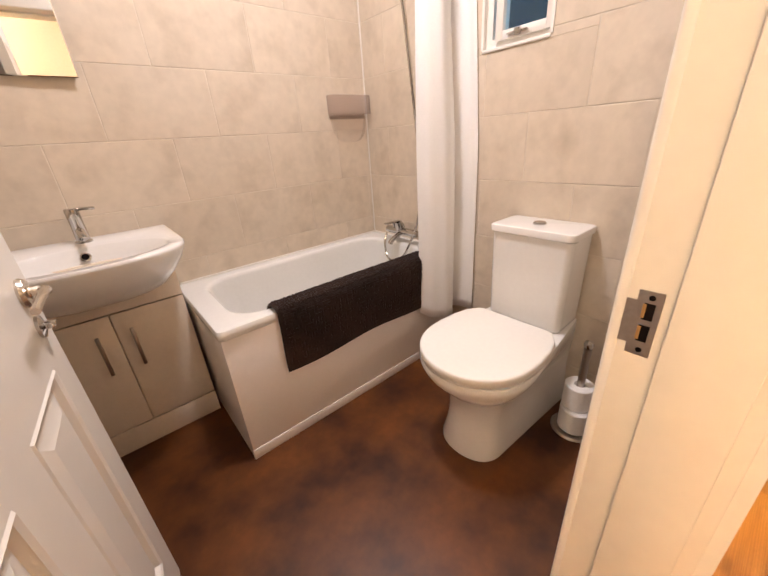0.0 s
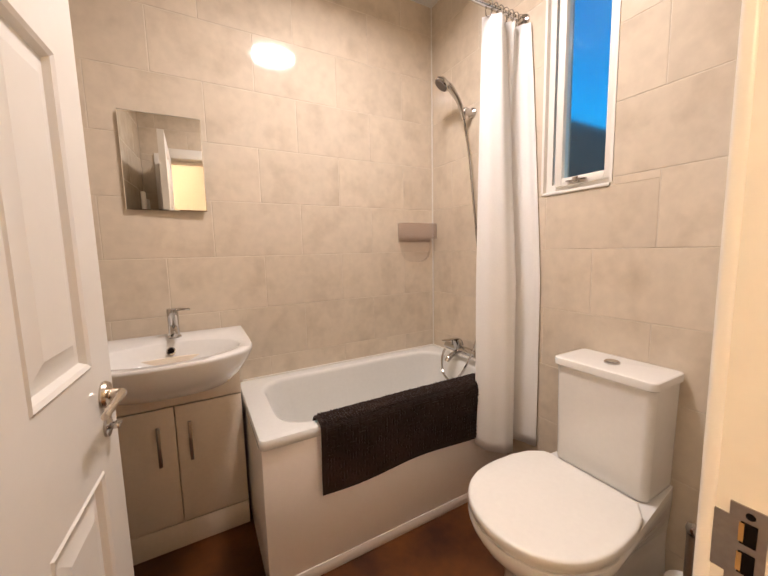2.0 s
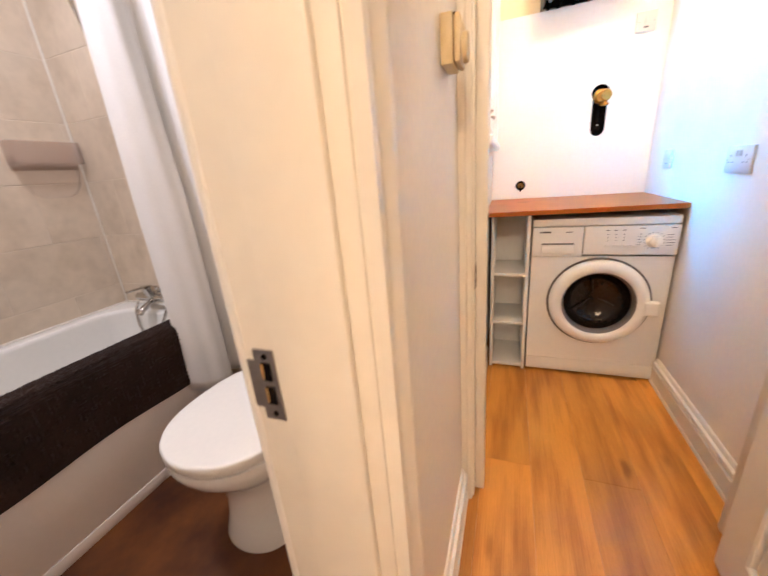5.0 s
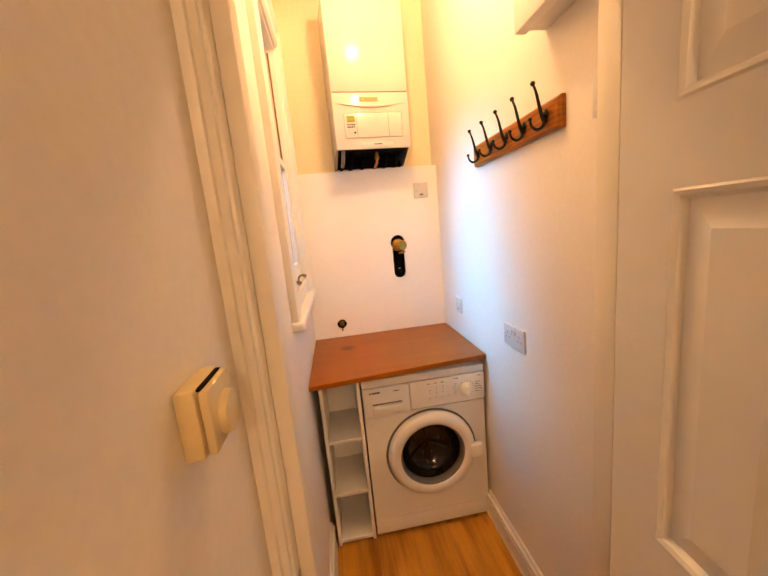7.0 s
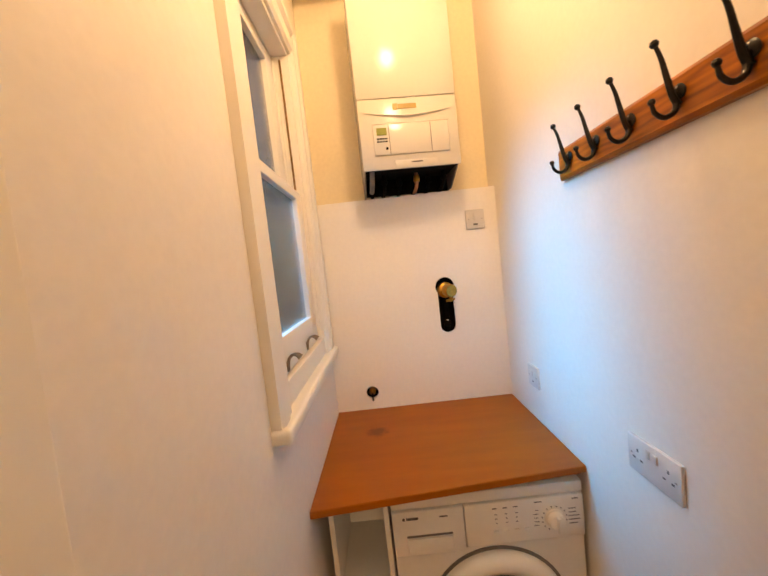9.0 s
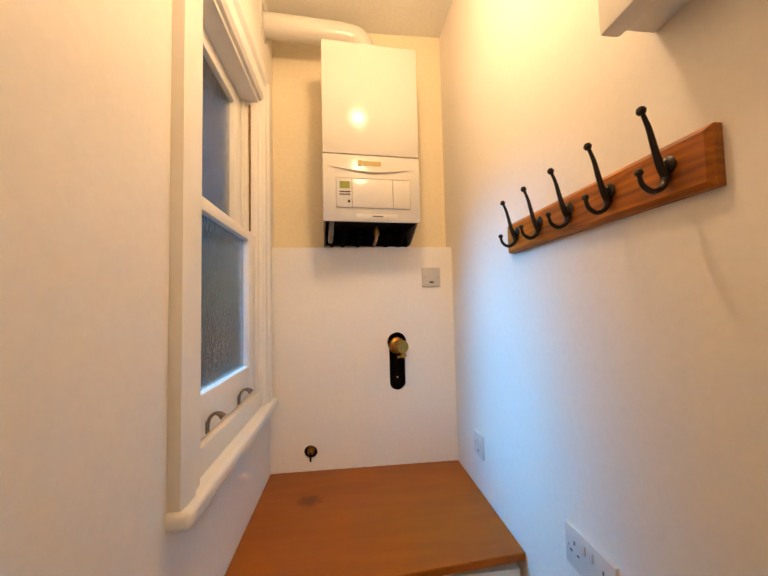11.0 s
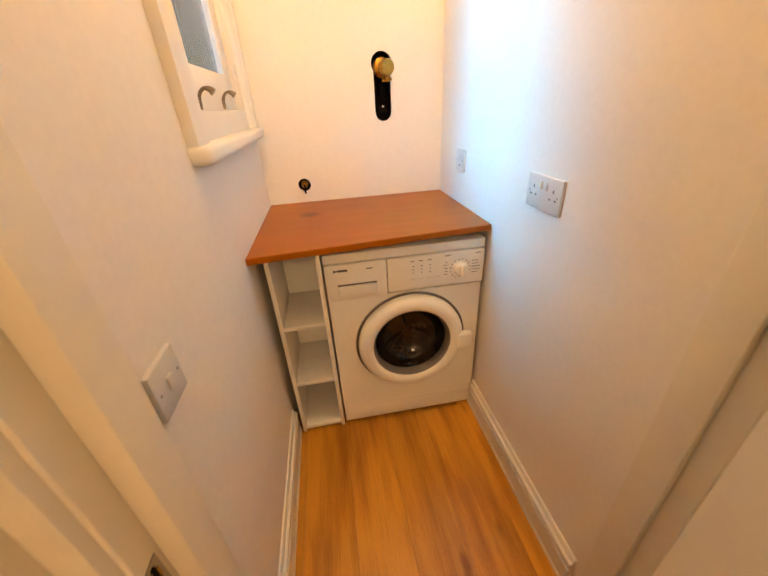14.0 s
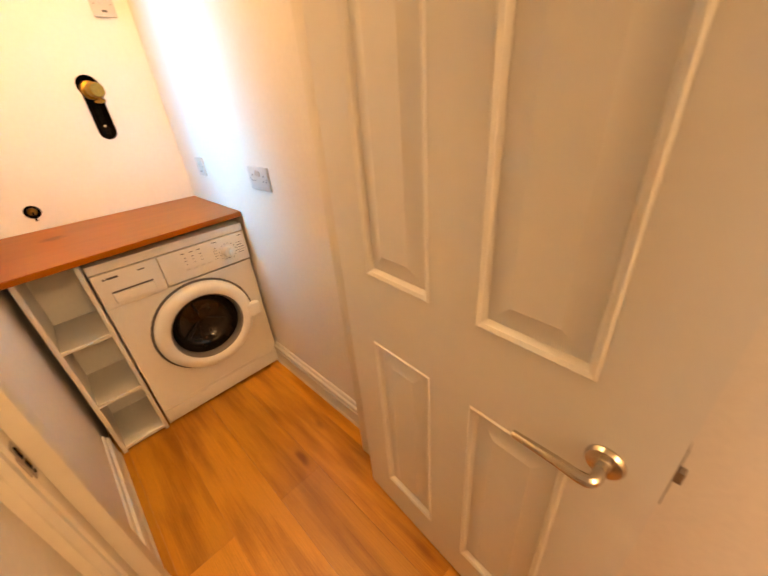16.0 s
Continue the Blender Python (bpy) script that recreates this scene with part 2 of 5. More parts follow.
def knots(mat):
    """Dark oval knots with a soft ring, here and there along the grain."""
    n, L = mat.node_tree.nodes, mat.node_tree.links
    geo, mp, cells = n.new("ShaderNodeNewGeometry"), n.new("ShaderNodeMapping"), n.new("ShaderNodeTexVoronoi")
    wobble = n.new("ShaderNodeTexNoise")
    wobble.inputs["Scale"].default_value = 9
    L.new(geo.outputs["Position"], wobble.inputs["Vector"])
    shift = n.new("ShaderNodeVectorMath")
    shift.operation = "MULTIPLY_ADD"
    shift.inputs[1].default_value = (0.05, 0.02, 0)
    L.new(wobble.outputs["Color"], shift.inputs[0])
    L.new(geo.outputs["Position"], shift.inputs[2])
    mp.inputs["Scale"].default_value = (2.1, 6.4, 0.0)
    L.new(shift.outputs[0], mp.inputs["Vector"])
    cells.inputs["Scale"].default_value = 1.0
    L.new(mp.outputs["Vector"], cells.inputs["Vector"])
    edge = n.new("ShaderNodeMapRange")
    edge.inputs[1].default_value, edge.inputs[2].default_value = 0.02, 0.15
    edge.inputs[3].default_value, edge.inputs[4].default_value = 0.8, 0.0
    edge.interpolation_type = "SMOOTHERSTEP"
    L.new(cells.outputs["Distance"], edge.inputs[0])
    mix = n.new("ShaderNodeMix")
    mix.data_type = "RGBA"
    mix.inputs[7].default_value = (0.17, 0.05, 0.006, 1)
    base = n["Principled BSDF"].inputs["Base Color"]
    L.new(base.links[0].from_socket, mix.inputs[6])
    L.new(edge.outputs[0], mix.inputs[0])
    L.new(mix.outputs[2], base)


knots(OAK)
# one darker round spot on the worktop in front of the tap hole
round_mark(COUNTER, (2.985, 0.022, 0.888), 0.046, (0.10, 0.020, 0.002))


# ---- mesh helpers ----
LOCAL = set()


def finish(name, bm, mat, smooth=35):
    bmesh.ops.recalc_face_normals(bm, faces=bm.faces)
    me = bpy.data.meshes.new(name)
    bm.to_mesh(me)
    bm.free()
    me.materials.append(mat)
    if smooth:
        me.shade_smooth()
        me.set_sharp_from_angle(angle=radians(smooth))
    return new(name, me)


def thing(name, label, category, m=None, group="", local=False):
    ob = new(name)
    ob.empty_display_size = 0.05
    ob.matrix_basis = m or Matrix()
    if local:
        LOCAL.add(ob.name)
    return tagged(ob, label, category, group)


def part(name, bm, mat, parent, label="", smooth=35):
    ob = finish(name, bm, mat, smooth)
    ob.parent = parent
    if parent.type == "EMPTY" and parent.name not in LOCAL:
        ob.matrix_parent_inverse = parent.matrix_basis.inverted()
    if label:
        tagged(ob, label)
    return ob


def solid(name, bm, mat, label="", category="", group="", kind="", smooth=35):
    return tagged(finish(name, bm, mat, smooth), label, category, group, kind)


def add_box(bm, x0, x1, y0, y1, z0, z1):
    v = [bm.verts.new((x, y, z)) for z in (z0, z1) for y in (y0, y1) for x in (x0, x1)]
    for q in ((0, 2, 3, 1), (4, 5, 7, 6), (0, 1, 5, 4), (2, 6, 7, 3), (0, 4, 6, 2), (1, 3, 7, 5)):
        bm.faces.new([v[i] for i in q])
    return v


def boxes(*specs, bevel=0.0, segments=2):
    bm = bmesh.new()
    for s in specs:
        add_box(bm, *s)
    if bevel:
        bmesh.ops.bevel(bm, geom=bm.edges[:] + bm.verts[:], offset=bevel, segments=segments, profile=0.5, affect="EDGES")
    return bm


def rings(loops, cap0=True, cap1=True, bm=None, closed=True):
    bm = bm or bmesh.new()
    vs = [[bm.verts.new(p) for p in loop] for loop in loops]
    for a, b in zip(vs, vs[1:]):
        k = len(a)
        for i in range(k if closed else k - 1):
            bm.faces.new((a[i], a[(i + 1) % k], b[(i + 1) % k], b[i]))
    if cap0:
        bm.faces.new(vs[0][::-1])
    if cap1:
        bm.faces.new(vs[-1])
    return bm


def frame_of(d):
    d = Vector(d).normalized()
    a = Vector((0, 0, 1)) if abs(d.z) < 0.9 else Vector((1, 0, 0))
    u = d.cross(a).normalized()
    return u, d.cross(u)


def tube(points, radius, seg=12, bm=None):
    """A round bar through the points; radius one number or one a point."""
    pts = [Vector(p) for p in points]
    rad = radius if isinstance(radius, (list, tuple)) else [radius] * len(pts)
    loops, u = [], None
    for i, p in enumerate(pts):
        d = (pts[min(i + 1, len(pts) - 1)] - pts[max(i - 1, 0)]).normalized()
        if u is None:
            u, w = frame_of(d)
        else:
            u = (u - d * u.dot(d)).normalized()
            w = d.cross(u)
        loops.append([p + (u * math.cos(a) + w * math.sin(a)) * rad[i] for a in [2 * math.pi * k / seg for k in range(seg)]])
    return rings(loops, bm=bm)


def smooth_line(points, n=8):
    """Catmull-Rom line through the points."""
    p = [Vector(q) for q in points]
    p = [2 * p[0] - p[1]] + p + [2 * p[-1] - p[-2]]
    out = []
    for i in range(1, len(p) - 2):
        for k in range(n):
            t = k / n
            out.append(0.5 * (2 * p[i] + (p[i + 1] - p[i - 1]) * t + (2 * p[i - 1] - 5 * p[i] + 4 * p[i + 1] - p[i + 2]) * t * t + (3 * p[i] - p[i - 1] - 3 * p[i + 1] + p[i + 2]) * t ** 3))
    return out + [p[-2]]


def lathe(profile, centre, axis=(0, 0, 1), seg=28, bm=None, cap0=True, cap1=True):
    """profile: (radius, height along the axis)."""
    c, d = Vector(centre), Vector(axis).normalized()
    u, w = frame_of(d)
    loops = [[c + d * h + (u * math.cos(a) + w * math.sin(a)) * max(r, 1e-4) for a in [2 * math.pi * k / seg for k in range(seg)]] for r, h in profile]
    return rings(loops, cap0, cap1, bm)


def round_rect(x0, x1, y0, y1, z, r, n=6):
    out = []
    for cx, cy, a0 in ((x1 - r, y1 - r, 0), (x0 + r, y1 - r, 90), (x0 + r, y0 + r, 180), (x1 - r, y0 + r, 270)):
        for k in range(n + 1):
            a = radians(a0 + 90 * k / n)
            out.append((cx + r * math.cos(a), cy + r * math.sin(a), z))
    return out


def prism(outline, d, bevel=0.0):
    """Extrude a flat outline of 3D points by the vector d."""
    d = Vector(d)
    return rings([[Vector(p) for p in outline], [Vector(p) + d for p in outline]])


def sweep(profile, start, end, side, up=(0, 0, 1)):
    """A moulding: profile points (out, height) swept from start to end; out along side, height along up."""
    s, e, o, u = Vector(start), Vector(end), Vector(side), Vector(up)
    return rings([[q + o * a + u * b for a, b in profile] for q in (s, e)])


# ---- structure ----
BX0, BX1, BY0, BY1, BH = 0.20, 1.95, 0.40, 1.99, 2.60      # bathroom
HY0, HY1, HX0, HH = -0.617, 0.225, -1.30, 2.60             # hall
UX0, UX1, UY0, UY1, UH = 1.87, 3.216, -0.617, 0.21, 2.95   # utility room
PX = 1.77                                                  # hall face of the utility partition
WY0, WY1, WZ0, WZ1 = 0.952, 1.222, 1.41, 2.25              # bathroom window
VX0, VX1, VZ0, VZ1 = 2.472, 3.04, 1.28, 2.42                # utility window
DX0, DX1, DH = 0.365, 1.12, 1.97                           # bathroom doorway, clear
QY0, QY1 = -0.55, 0.180                                    # utility doorway, clear

wall_n = solid("wall_north", boxes((0.03, 2.13, BY1 + 0.0012, 2.16, 0, BH)), GROUT, "bathroom wall of beige tiles beside the bath", "wall", kind="structure")
wall_e = solid("wall_east", boxes((BX1 + 0.0012, 2.13, 0.40, WY0, 0, BH), (BX1 + 0.0012, 2.13, WY1, BY1, 0, BH),
                                  (BX1 + 0.0012, 2.13, WY0, WY1, 0, WZ0), (BX1 + 0.0012, 2.13, WY0, WY1, WZ1, BH)), GROUT,
               "bathroom wall of beige tiles behind the toilet", "wall", kind="structure")
wall_w = solid("wall_west", boxes((0.03, BX0 - 0.0012, HY1, BY1 + 0.008, 0, BH)), GROUT, "tiled bathroom wall behind the open door", "wall", kind="structure")
wall_s = solid("wall_south", boxes((BX0, DX0 - 0.02, HY1 + 0.002, BY0 - 0.0012, 0, BH), (DX1 + 0.02, 1.958, HY1 + 0.002, BY0 - 0.0012, 0, BH),
                                   (DX0 - 0.02, DX1 + 0.02, HY1 + 0.002, BY0 - 0.0012, DH + 0.02, BH)), GROUT, "tiled wall round the bathroom doorway", "wall", kind="structure")
hall_n = solid("wall_hall_north", boxes((HX0, DX0 - 0.02, HY1 - 0.006, HY1 + 0.002, 0, BH), (DX1 + 0.02, PX, HY1 - 0.006, HY1 + 0.002, 0, BH),
                                        (DX0 - 0.02, DX1 + 0.02, HY1 - 0.006, HY1 + 0.002, DH + 0.02, BH), (HX0, 0.03, HY1 + 0.002, 0.40, 0, BH)),
               PAINT, "cream painted hall wall", "wall", kind="structure")
wall_ss = solid("wall_long_south", boxes((HX0, 3.50, -0.77, HY0, 0, UH)), WHITE, "plain painted wall along hall and utility room", "wall", kind="structure")
wall_un = solid("wall_utility_north", boxes((PX, VX0, UY1, 0.40, 0, UH), (VX1, 3.50, UY1, 0.262, 0, UH), (VX0, VX1, UY1, 0.40, 0, VZ0), (VX0, VX1, UY1, 0.40, VZ1, UH)),
                WHITE, "plain painted wall with the sash window", "wall", kind="structure")
wall_ue = solid("wall_utility_east", boxes((3.30, 3.50, UY0, UY1, 0, UH)), MAGNOLIA, "magnolia painted wall behind the boiler", "wall", kind="structure")
wall_p = solid("wall_partition", boxes((PX, UX0, UY0, QY0 - 0.02, 0, UH), (PX, UX0, QY1 + 0.02, UY1, 0, UH), (PX, UX0, QY0 - 0.02, QY1 + 0.02, DH + 0.02, UH)),
               PAINT, "painted partition round the utility doorway", "wall", kind="structure")
solid("wall_hall_west", boxes((HX0 - 0.1, HX0, HY0, HY1, 0, UH)), PAINT, "plain painted hall end wall", "wall", kind="structure")
solid("ceiling_bathroom", boxes((0.03, 2.13, HY1, 2.16, BH, BH + 0.1)), CEIL, "white bathroom ceiling", "ceiling", kind="structure")
solid("ceiling_hall", boxes((HX0, PX, HY0, HY1, HH, HH + 0.1)), CEIL, "white hall ceiling", "ceiling", kind="structure")
solid("ceiling_utility", boxes((PX, 3.50, UY0, UY1 + 0.19, UH, UH + 0.1)), CEIL, "white utility room ceiling", "ceiling", kind="structure")
solid("floor_bathroom", boxes((0.03, 2.13, 0.30, 2.16, -0.1, 0.0)), VINYL, "mottled dark brown vinyl floor", "floor", kind="structure")
floor_h = solid("floor", boxes((HX0, 3.50, HY0 - 0.1, 0.298, -0.1, -0.009)), RAW, "orange oak laminate plank floor", "floor", kind="structure")
solid("ground", boxes((-60, 80, -60, 80, -0.45, -0.3)), EARTH, "grey courtyard ground", "ground", kind="structure")
solid("backdrop", boxes((2.2, 9.0, 3.2, 3.4, -0.3, 2.9)), BRICK, "dull brick courtyard wall outside the windows", "wall", kind="structure")
solid("backdrop", boxes((9.004, 10.4, 3.2, 3.4, -0.3, 4.4)), BRICK, "taller dull brick wall across the courtyard", "wall", kind="structure")


def boxing():
    """The boxed-out lower wall under the boiler, with a keyhole slot and a round tap hole."""
    bm = bmesh.new()
    x = UX1

    def loop(pts):
        v = [bm.verts.new((x, a, b)) for a, b in pts]
        return [bm.edges.new((v[i], v[(i + 1) % len(v)])) for i in range(len(v))]

    e = loop([(UY0, 0), (UY1, 0), (UY1, 1.86), (UY0, 1.86)])
    c, r, s = -0.349, 0.044, 0.036
    a0 = math.asin(s / r)
    up = [(c + r * math.sin(a), 1.427 - r * math.cos(a)) for a in [a0 + (2 * math.pi - 2 * a0) * k / 20 for k in range(21)]]
    low = [(c + s * math.cos(a), 1.247 + s * math.sin(a)) for a in [math.pi + math.pi * k / 10 for k in range(11)]]
    e += loop(up + low)
    e += loop([(0.04 + 0.029 * math.cos(2 * math.pi * k / 20), 0.966 + 0.029 * math.sin(2 * math.pi * k / 20)) for k in range(20)])
    bmesh.ops.triangle_fill(bm, use_beauty=True, use_dissolve=False, edges=e)
    ex = bmesh.ops.extrude_face_region(bm, geom=bm.faces[:])
    bmesh.ops.translate(bm, verts=[g for g in ex["geom"] if isinstance(g, bmesh.types.BMVert)], vec=(0.014, 0, 0))
    add_box(bm, x + 0.014, 3.299, UY0, UY1, 1.845, 1.8599)
    return solid("wall_boxing", bm, BOXING, "white boxed-out wall under the boiler with a cut slot", "wall", kind="structure", smooth=0)


boxing()
solid("void", boxes((3.262, 3.298, -0.42, -0.27, 1.18, 1.50), (3.262, 3.298, 0.0, 0.08, 0.92, 1.01)), DARK, "dark hollow behind the boxed wall", "wall", kind="structure")

# linings, stops, architraves, skirtings
ARCH = [(0, 0), (0.018, 0), (0.018, 0.012), (0.013, 0.018), (0.015, 0.030), (0.021, 0.040), (0.021, 0.056), (0.016, 0.066), (0, 0.066)]
SKIRT = [(0, 0), (0.021, 0), (0.021, 0.012), (0.018, 0.016), (0.018, 0.082), (0.011, 0.086), (0.011, 0.092), (0.019, 0.097), (0.021, 0.106), (0.018, 0.115), (0.010, 0.119), (0.010, 0.124), (0.005, 0.134), (0, 0.136)]


def casing(name, axis, at, out, a0, a1, h, mat, label, sides=(0, 1)):
    """Three mouldings round a doorway in the plane axis = at, which project along out."""
    t = thing(name, label, "door frame")
    tagged(t, kind="structure")
    for k, (p, d) in enumerate(((a0, -1), (a1, 1))):
        if k not in sides:
            continue
        if axis == "y":
            part("architrave", sweep(ARCH, (p, at, 0), (p, at, h + 0.066), (0, out, 0), (d, 0, 0)), mat, t)
        else:
            part("architrave", sweep(ARCH, (at, p, 0), (at, p, h + 0.066), (out, 0, 0), (0, d, 0)), mat, t)
    if axis == "y":
        part("architrave", sweep(ARCH, (a0, at, h), (a1, at, h), (0, out, 0), (0, 0, 1)), mat, t)
    else:
        part("architrave", sweep(ARCH, (at, a0, h), (at, a1, h), (out, 0, 0), (0, 0, 1)), mat, t)
    return t


lining = thing("door_frame_1", "cream painted bathroom door lining with a stop bead", "door frame")
tagged(lining, kind="structure")
for x0, x1 in ((DX0 - 0.02, DX0), (DX1, DX1 + 0.02)):
    part("lining", boxes((x0, x1, HY1 - 0.006, BY0 - 0.006, 0, DH + 0.02), bevel=0.002), TRIM, lining)
part("lining", boxes((DX0, DX1, HY1 - 0.006, BY0 + 0.004, DH, DH + 0.02), bevel=0.002), TRIM, lining)
for x0, x1 in ((DX0, DX0 + 0.012), (DX1 - 0.012, DX1)):
    part("stop", boxes((x0, x1, HY1 + 0.015, 0.335, 0, DH), bevel=0.003), TRIM, lining)
part("stop", boxes((DX0, DX1, HY1 + 0.015, 0.335, DH - 0.012, DH), bevel=0.003), TRIM, lining)
casing("door_casing_1", "y", HY1 - 0.006, -1, DX0 - 0.006, DX1 + 0.006, DH + 0.006, TRIM, "cream moulded architrave on the hall side of the bathroom door")
part("edge_bead", boxes((DX1 - 0.0015, DX1 + 0.034, BY0 - 0.0145, BY0 + 0.003, 0, DH + 0.03), bevel=0.006, segments=4), GLOSS, lining)
part("edge_board", boxes((DX0 - 0.075, DX0 - 0.021, BY0 - 0.004, BY0 + 0.014, 0, DH + 0.03), bevel=0.003), GLOSS, lining)
part("edge_board", boxes((DX0 - 0.02, DX1 - 0.007, BY0 + 0.0045, BY0 + 0.014, DH + 0.002, DH + 0.075), bevel=0.003), GLOSS, lining)

lining2 = thing("door_frame_2", "cream painted utility door lining with a stop bead", "door frame")
tagged(lining2, kind="structure")
for y0, y1 in ((QY0 - 0.02, QY0), (QY1, QY1 + 0.02)):
    part("lining", boxes((PX - 0.002, UX0 + 0.002, y0, y1, 0, DH + 0.02), bevel=0.002), TRIM, lining2)
part("lining", boxes((PX - 0.002, UX0 + 0.002, QY0, QY1, DH, DH + 0.02), bevel=0.002), TRIM, lining2)
for y0, y1 in ((QY0, QY0 + 0.014), (QY1 - 0.030, QY1)):
    part("stop", boxes((PX + 0.034, UX0 - 0.008, y0, y1, 0, DH), bevel=0.003), TRIM, lining2)
part("stop", boxes((PX + 0.034, UX0 - 0.008, QY0 + 0.014, QY1 - 0.030, DH - 0.014, DH), bevel=0.003), TRIM, lining2)
casing("door_casing_2", "x", PX, -1, QY0 - 0.006, QY1 + 0.006, DH + 0.006, TRIM, "cream moulded architrave on the hall side of the utility door")


def skirting(name, a, b, side, label):
    solid(name, sweep(SKIRT, a, b, side), GLOSS, label, "skirting board", kind="structure")


skirting("baseboard_1", (1.205, HY1 - 0.006, 0), (PX - 0.02, HY1 - 0.006, 0), (0, -1, 0), "white moulded hall skirting board")
skirting("baseboard_2", (1.935, UY1, 0), (2.66, UY1, 0), (0, -1, 0), "white moulded skirting board under the window")
skirting("baseboard_3", (1.935, UY0, 0), (2.66, UY0, 0), (0, 1, 0), "white moulded skirting board along the plain wall")
skirting("baseboard_4", (HX0, HY0, 0), (PX - 0.02, HY0, 0), (0, 1, 0), "white moulded hall skirting board")
casing("door_casing_3", "x", UX0, 1, QY0 - 0.006, QY1 + 0.006, DH + 0.006, GLOSS, "white moulded architrave inside the utility doorway", (1,))
solid("trim_sealant", boxes((BX1 - 0.006, BX1 + 0.002, BY1 - 0.006, BY1 + 0.002, 0.58, BH), bevel=0.002), SILICONE, "white sealant line in the tiled corner", "trim", kind="structure")


# ---- bathroom window ----
def bath_window():
    w = thing("window_1", "white narrow window with blue frosted glass", "window")
    tagged(w, kind="structure")
    x0, x1 = BX1 + 0.018, BX1 + 0.075
    f = 0.030
    part("window_frame", boxes((x0, x1, WY0 + 0.004, WY0 + f, WZ0 + 0.012, WZ1), (x0, x1, WY1 - f, WY1 - 0.004, WZ0 + 0.012, WZ1), (x0, x1, WY0 + f, WY1 - f, WZ0 + 0.012, WZ0 + 0.012 + f),
                               (x0, x1, WY0 + f, WY1 - f, WZ1 - f, WZ1)), GLOSS, w)
    a0, a1, b0, b1 = WY0 + 0.007, 1.172, WZ0 + 0.030, WZ1 - 0.034
    s = 0.030
    sash = part("sash", boxes((x0 - 0.014, x0 + 0.03, a0, a0 + s - 0.012, b0, b1), (x0 - 0.014, x0 + 0.03, a1 - s, a1, b0, b1), (x0 - 0.014, x0 + 0.03, a0 + s - 0.012, a1 - s, b0, b0 + s),
                              (x0 - 0.014, x0 + 0.03, a0 + s - 0.012, a1 - s, b1 - s, b1), bevel=0.002), GLOSS, w)
    pane = part("pane", boxes((x0 + 0.004, x0 + 0.010, a0 + 0.012, a1 - 0.02, b0 + 0.02, b1 - 0.02)), GLASS, w, "blue frosted glass pane")
    pane.visible_shadow = False
    part("window_sill", boxes((BX1 - 0.006, x0 + 0.002, WY0, WY1, WZ0, WZ0 + 0.012), bevel=0.003), GLOSS, w)
    yc = (a0 + a1) / 2 + 0.01
    h = part("stay", boxes((x0 - 0.030, x0 - 0.016, yc - 0.04, yc + 0.04, b0 + 0.010, b0 + 0.016), (x0 - 0.026, x0 - 0.014, yc - 0.010, yc + 0.014, b0 + 0.004, b0 + 0.026), bevel=0.002), CHROME, sash, "small chrome window stay")
    part("reveal", boxes((BX1 - 0.003, x1 + 0.02, WY1 - 0.0038, WY1 + 0.007, WZ0 + 0.012, WZ1), (BX1 - 0.003, x1 + 0.02, WY0 - 0.007, WY0 + 0.0038, WZ0 + 0.012, WZ1), (BX1 - 0.003, x1 + 0.02, WY0, WY1, WZ1 - 0.004, WZ1 + 0.004)), GLOSS, w)


bath_window()


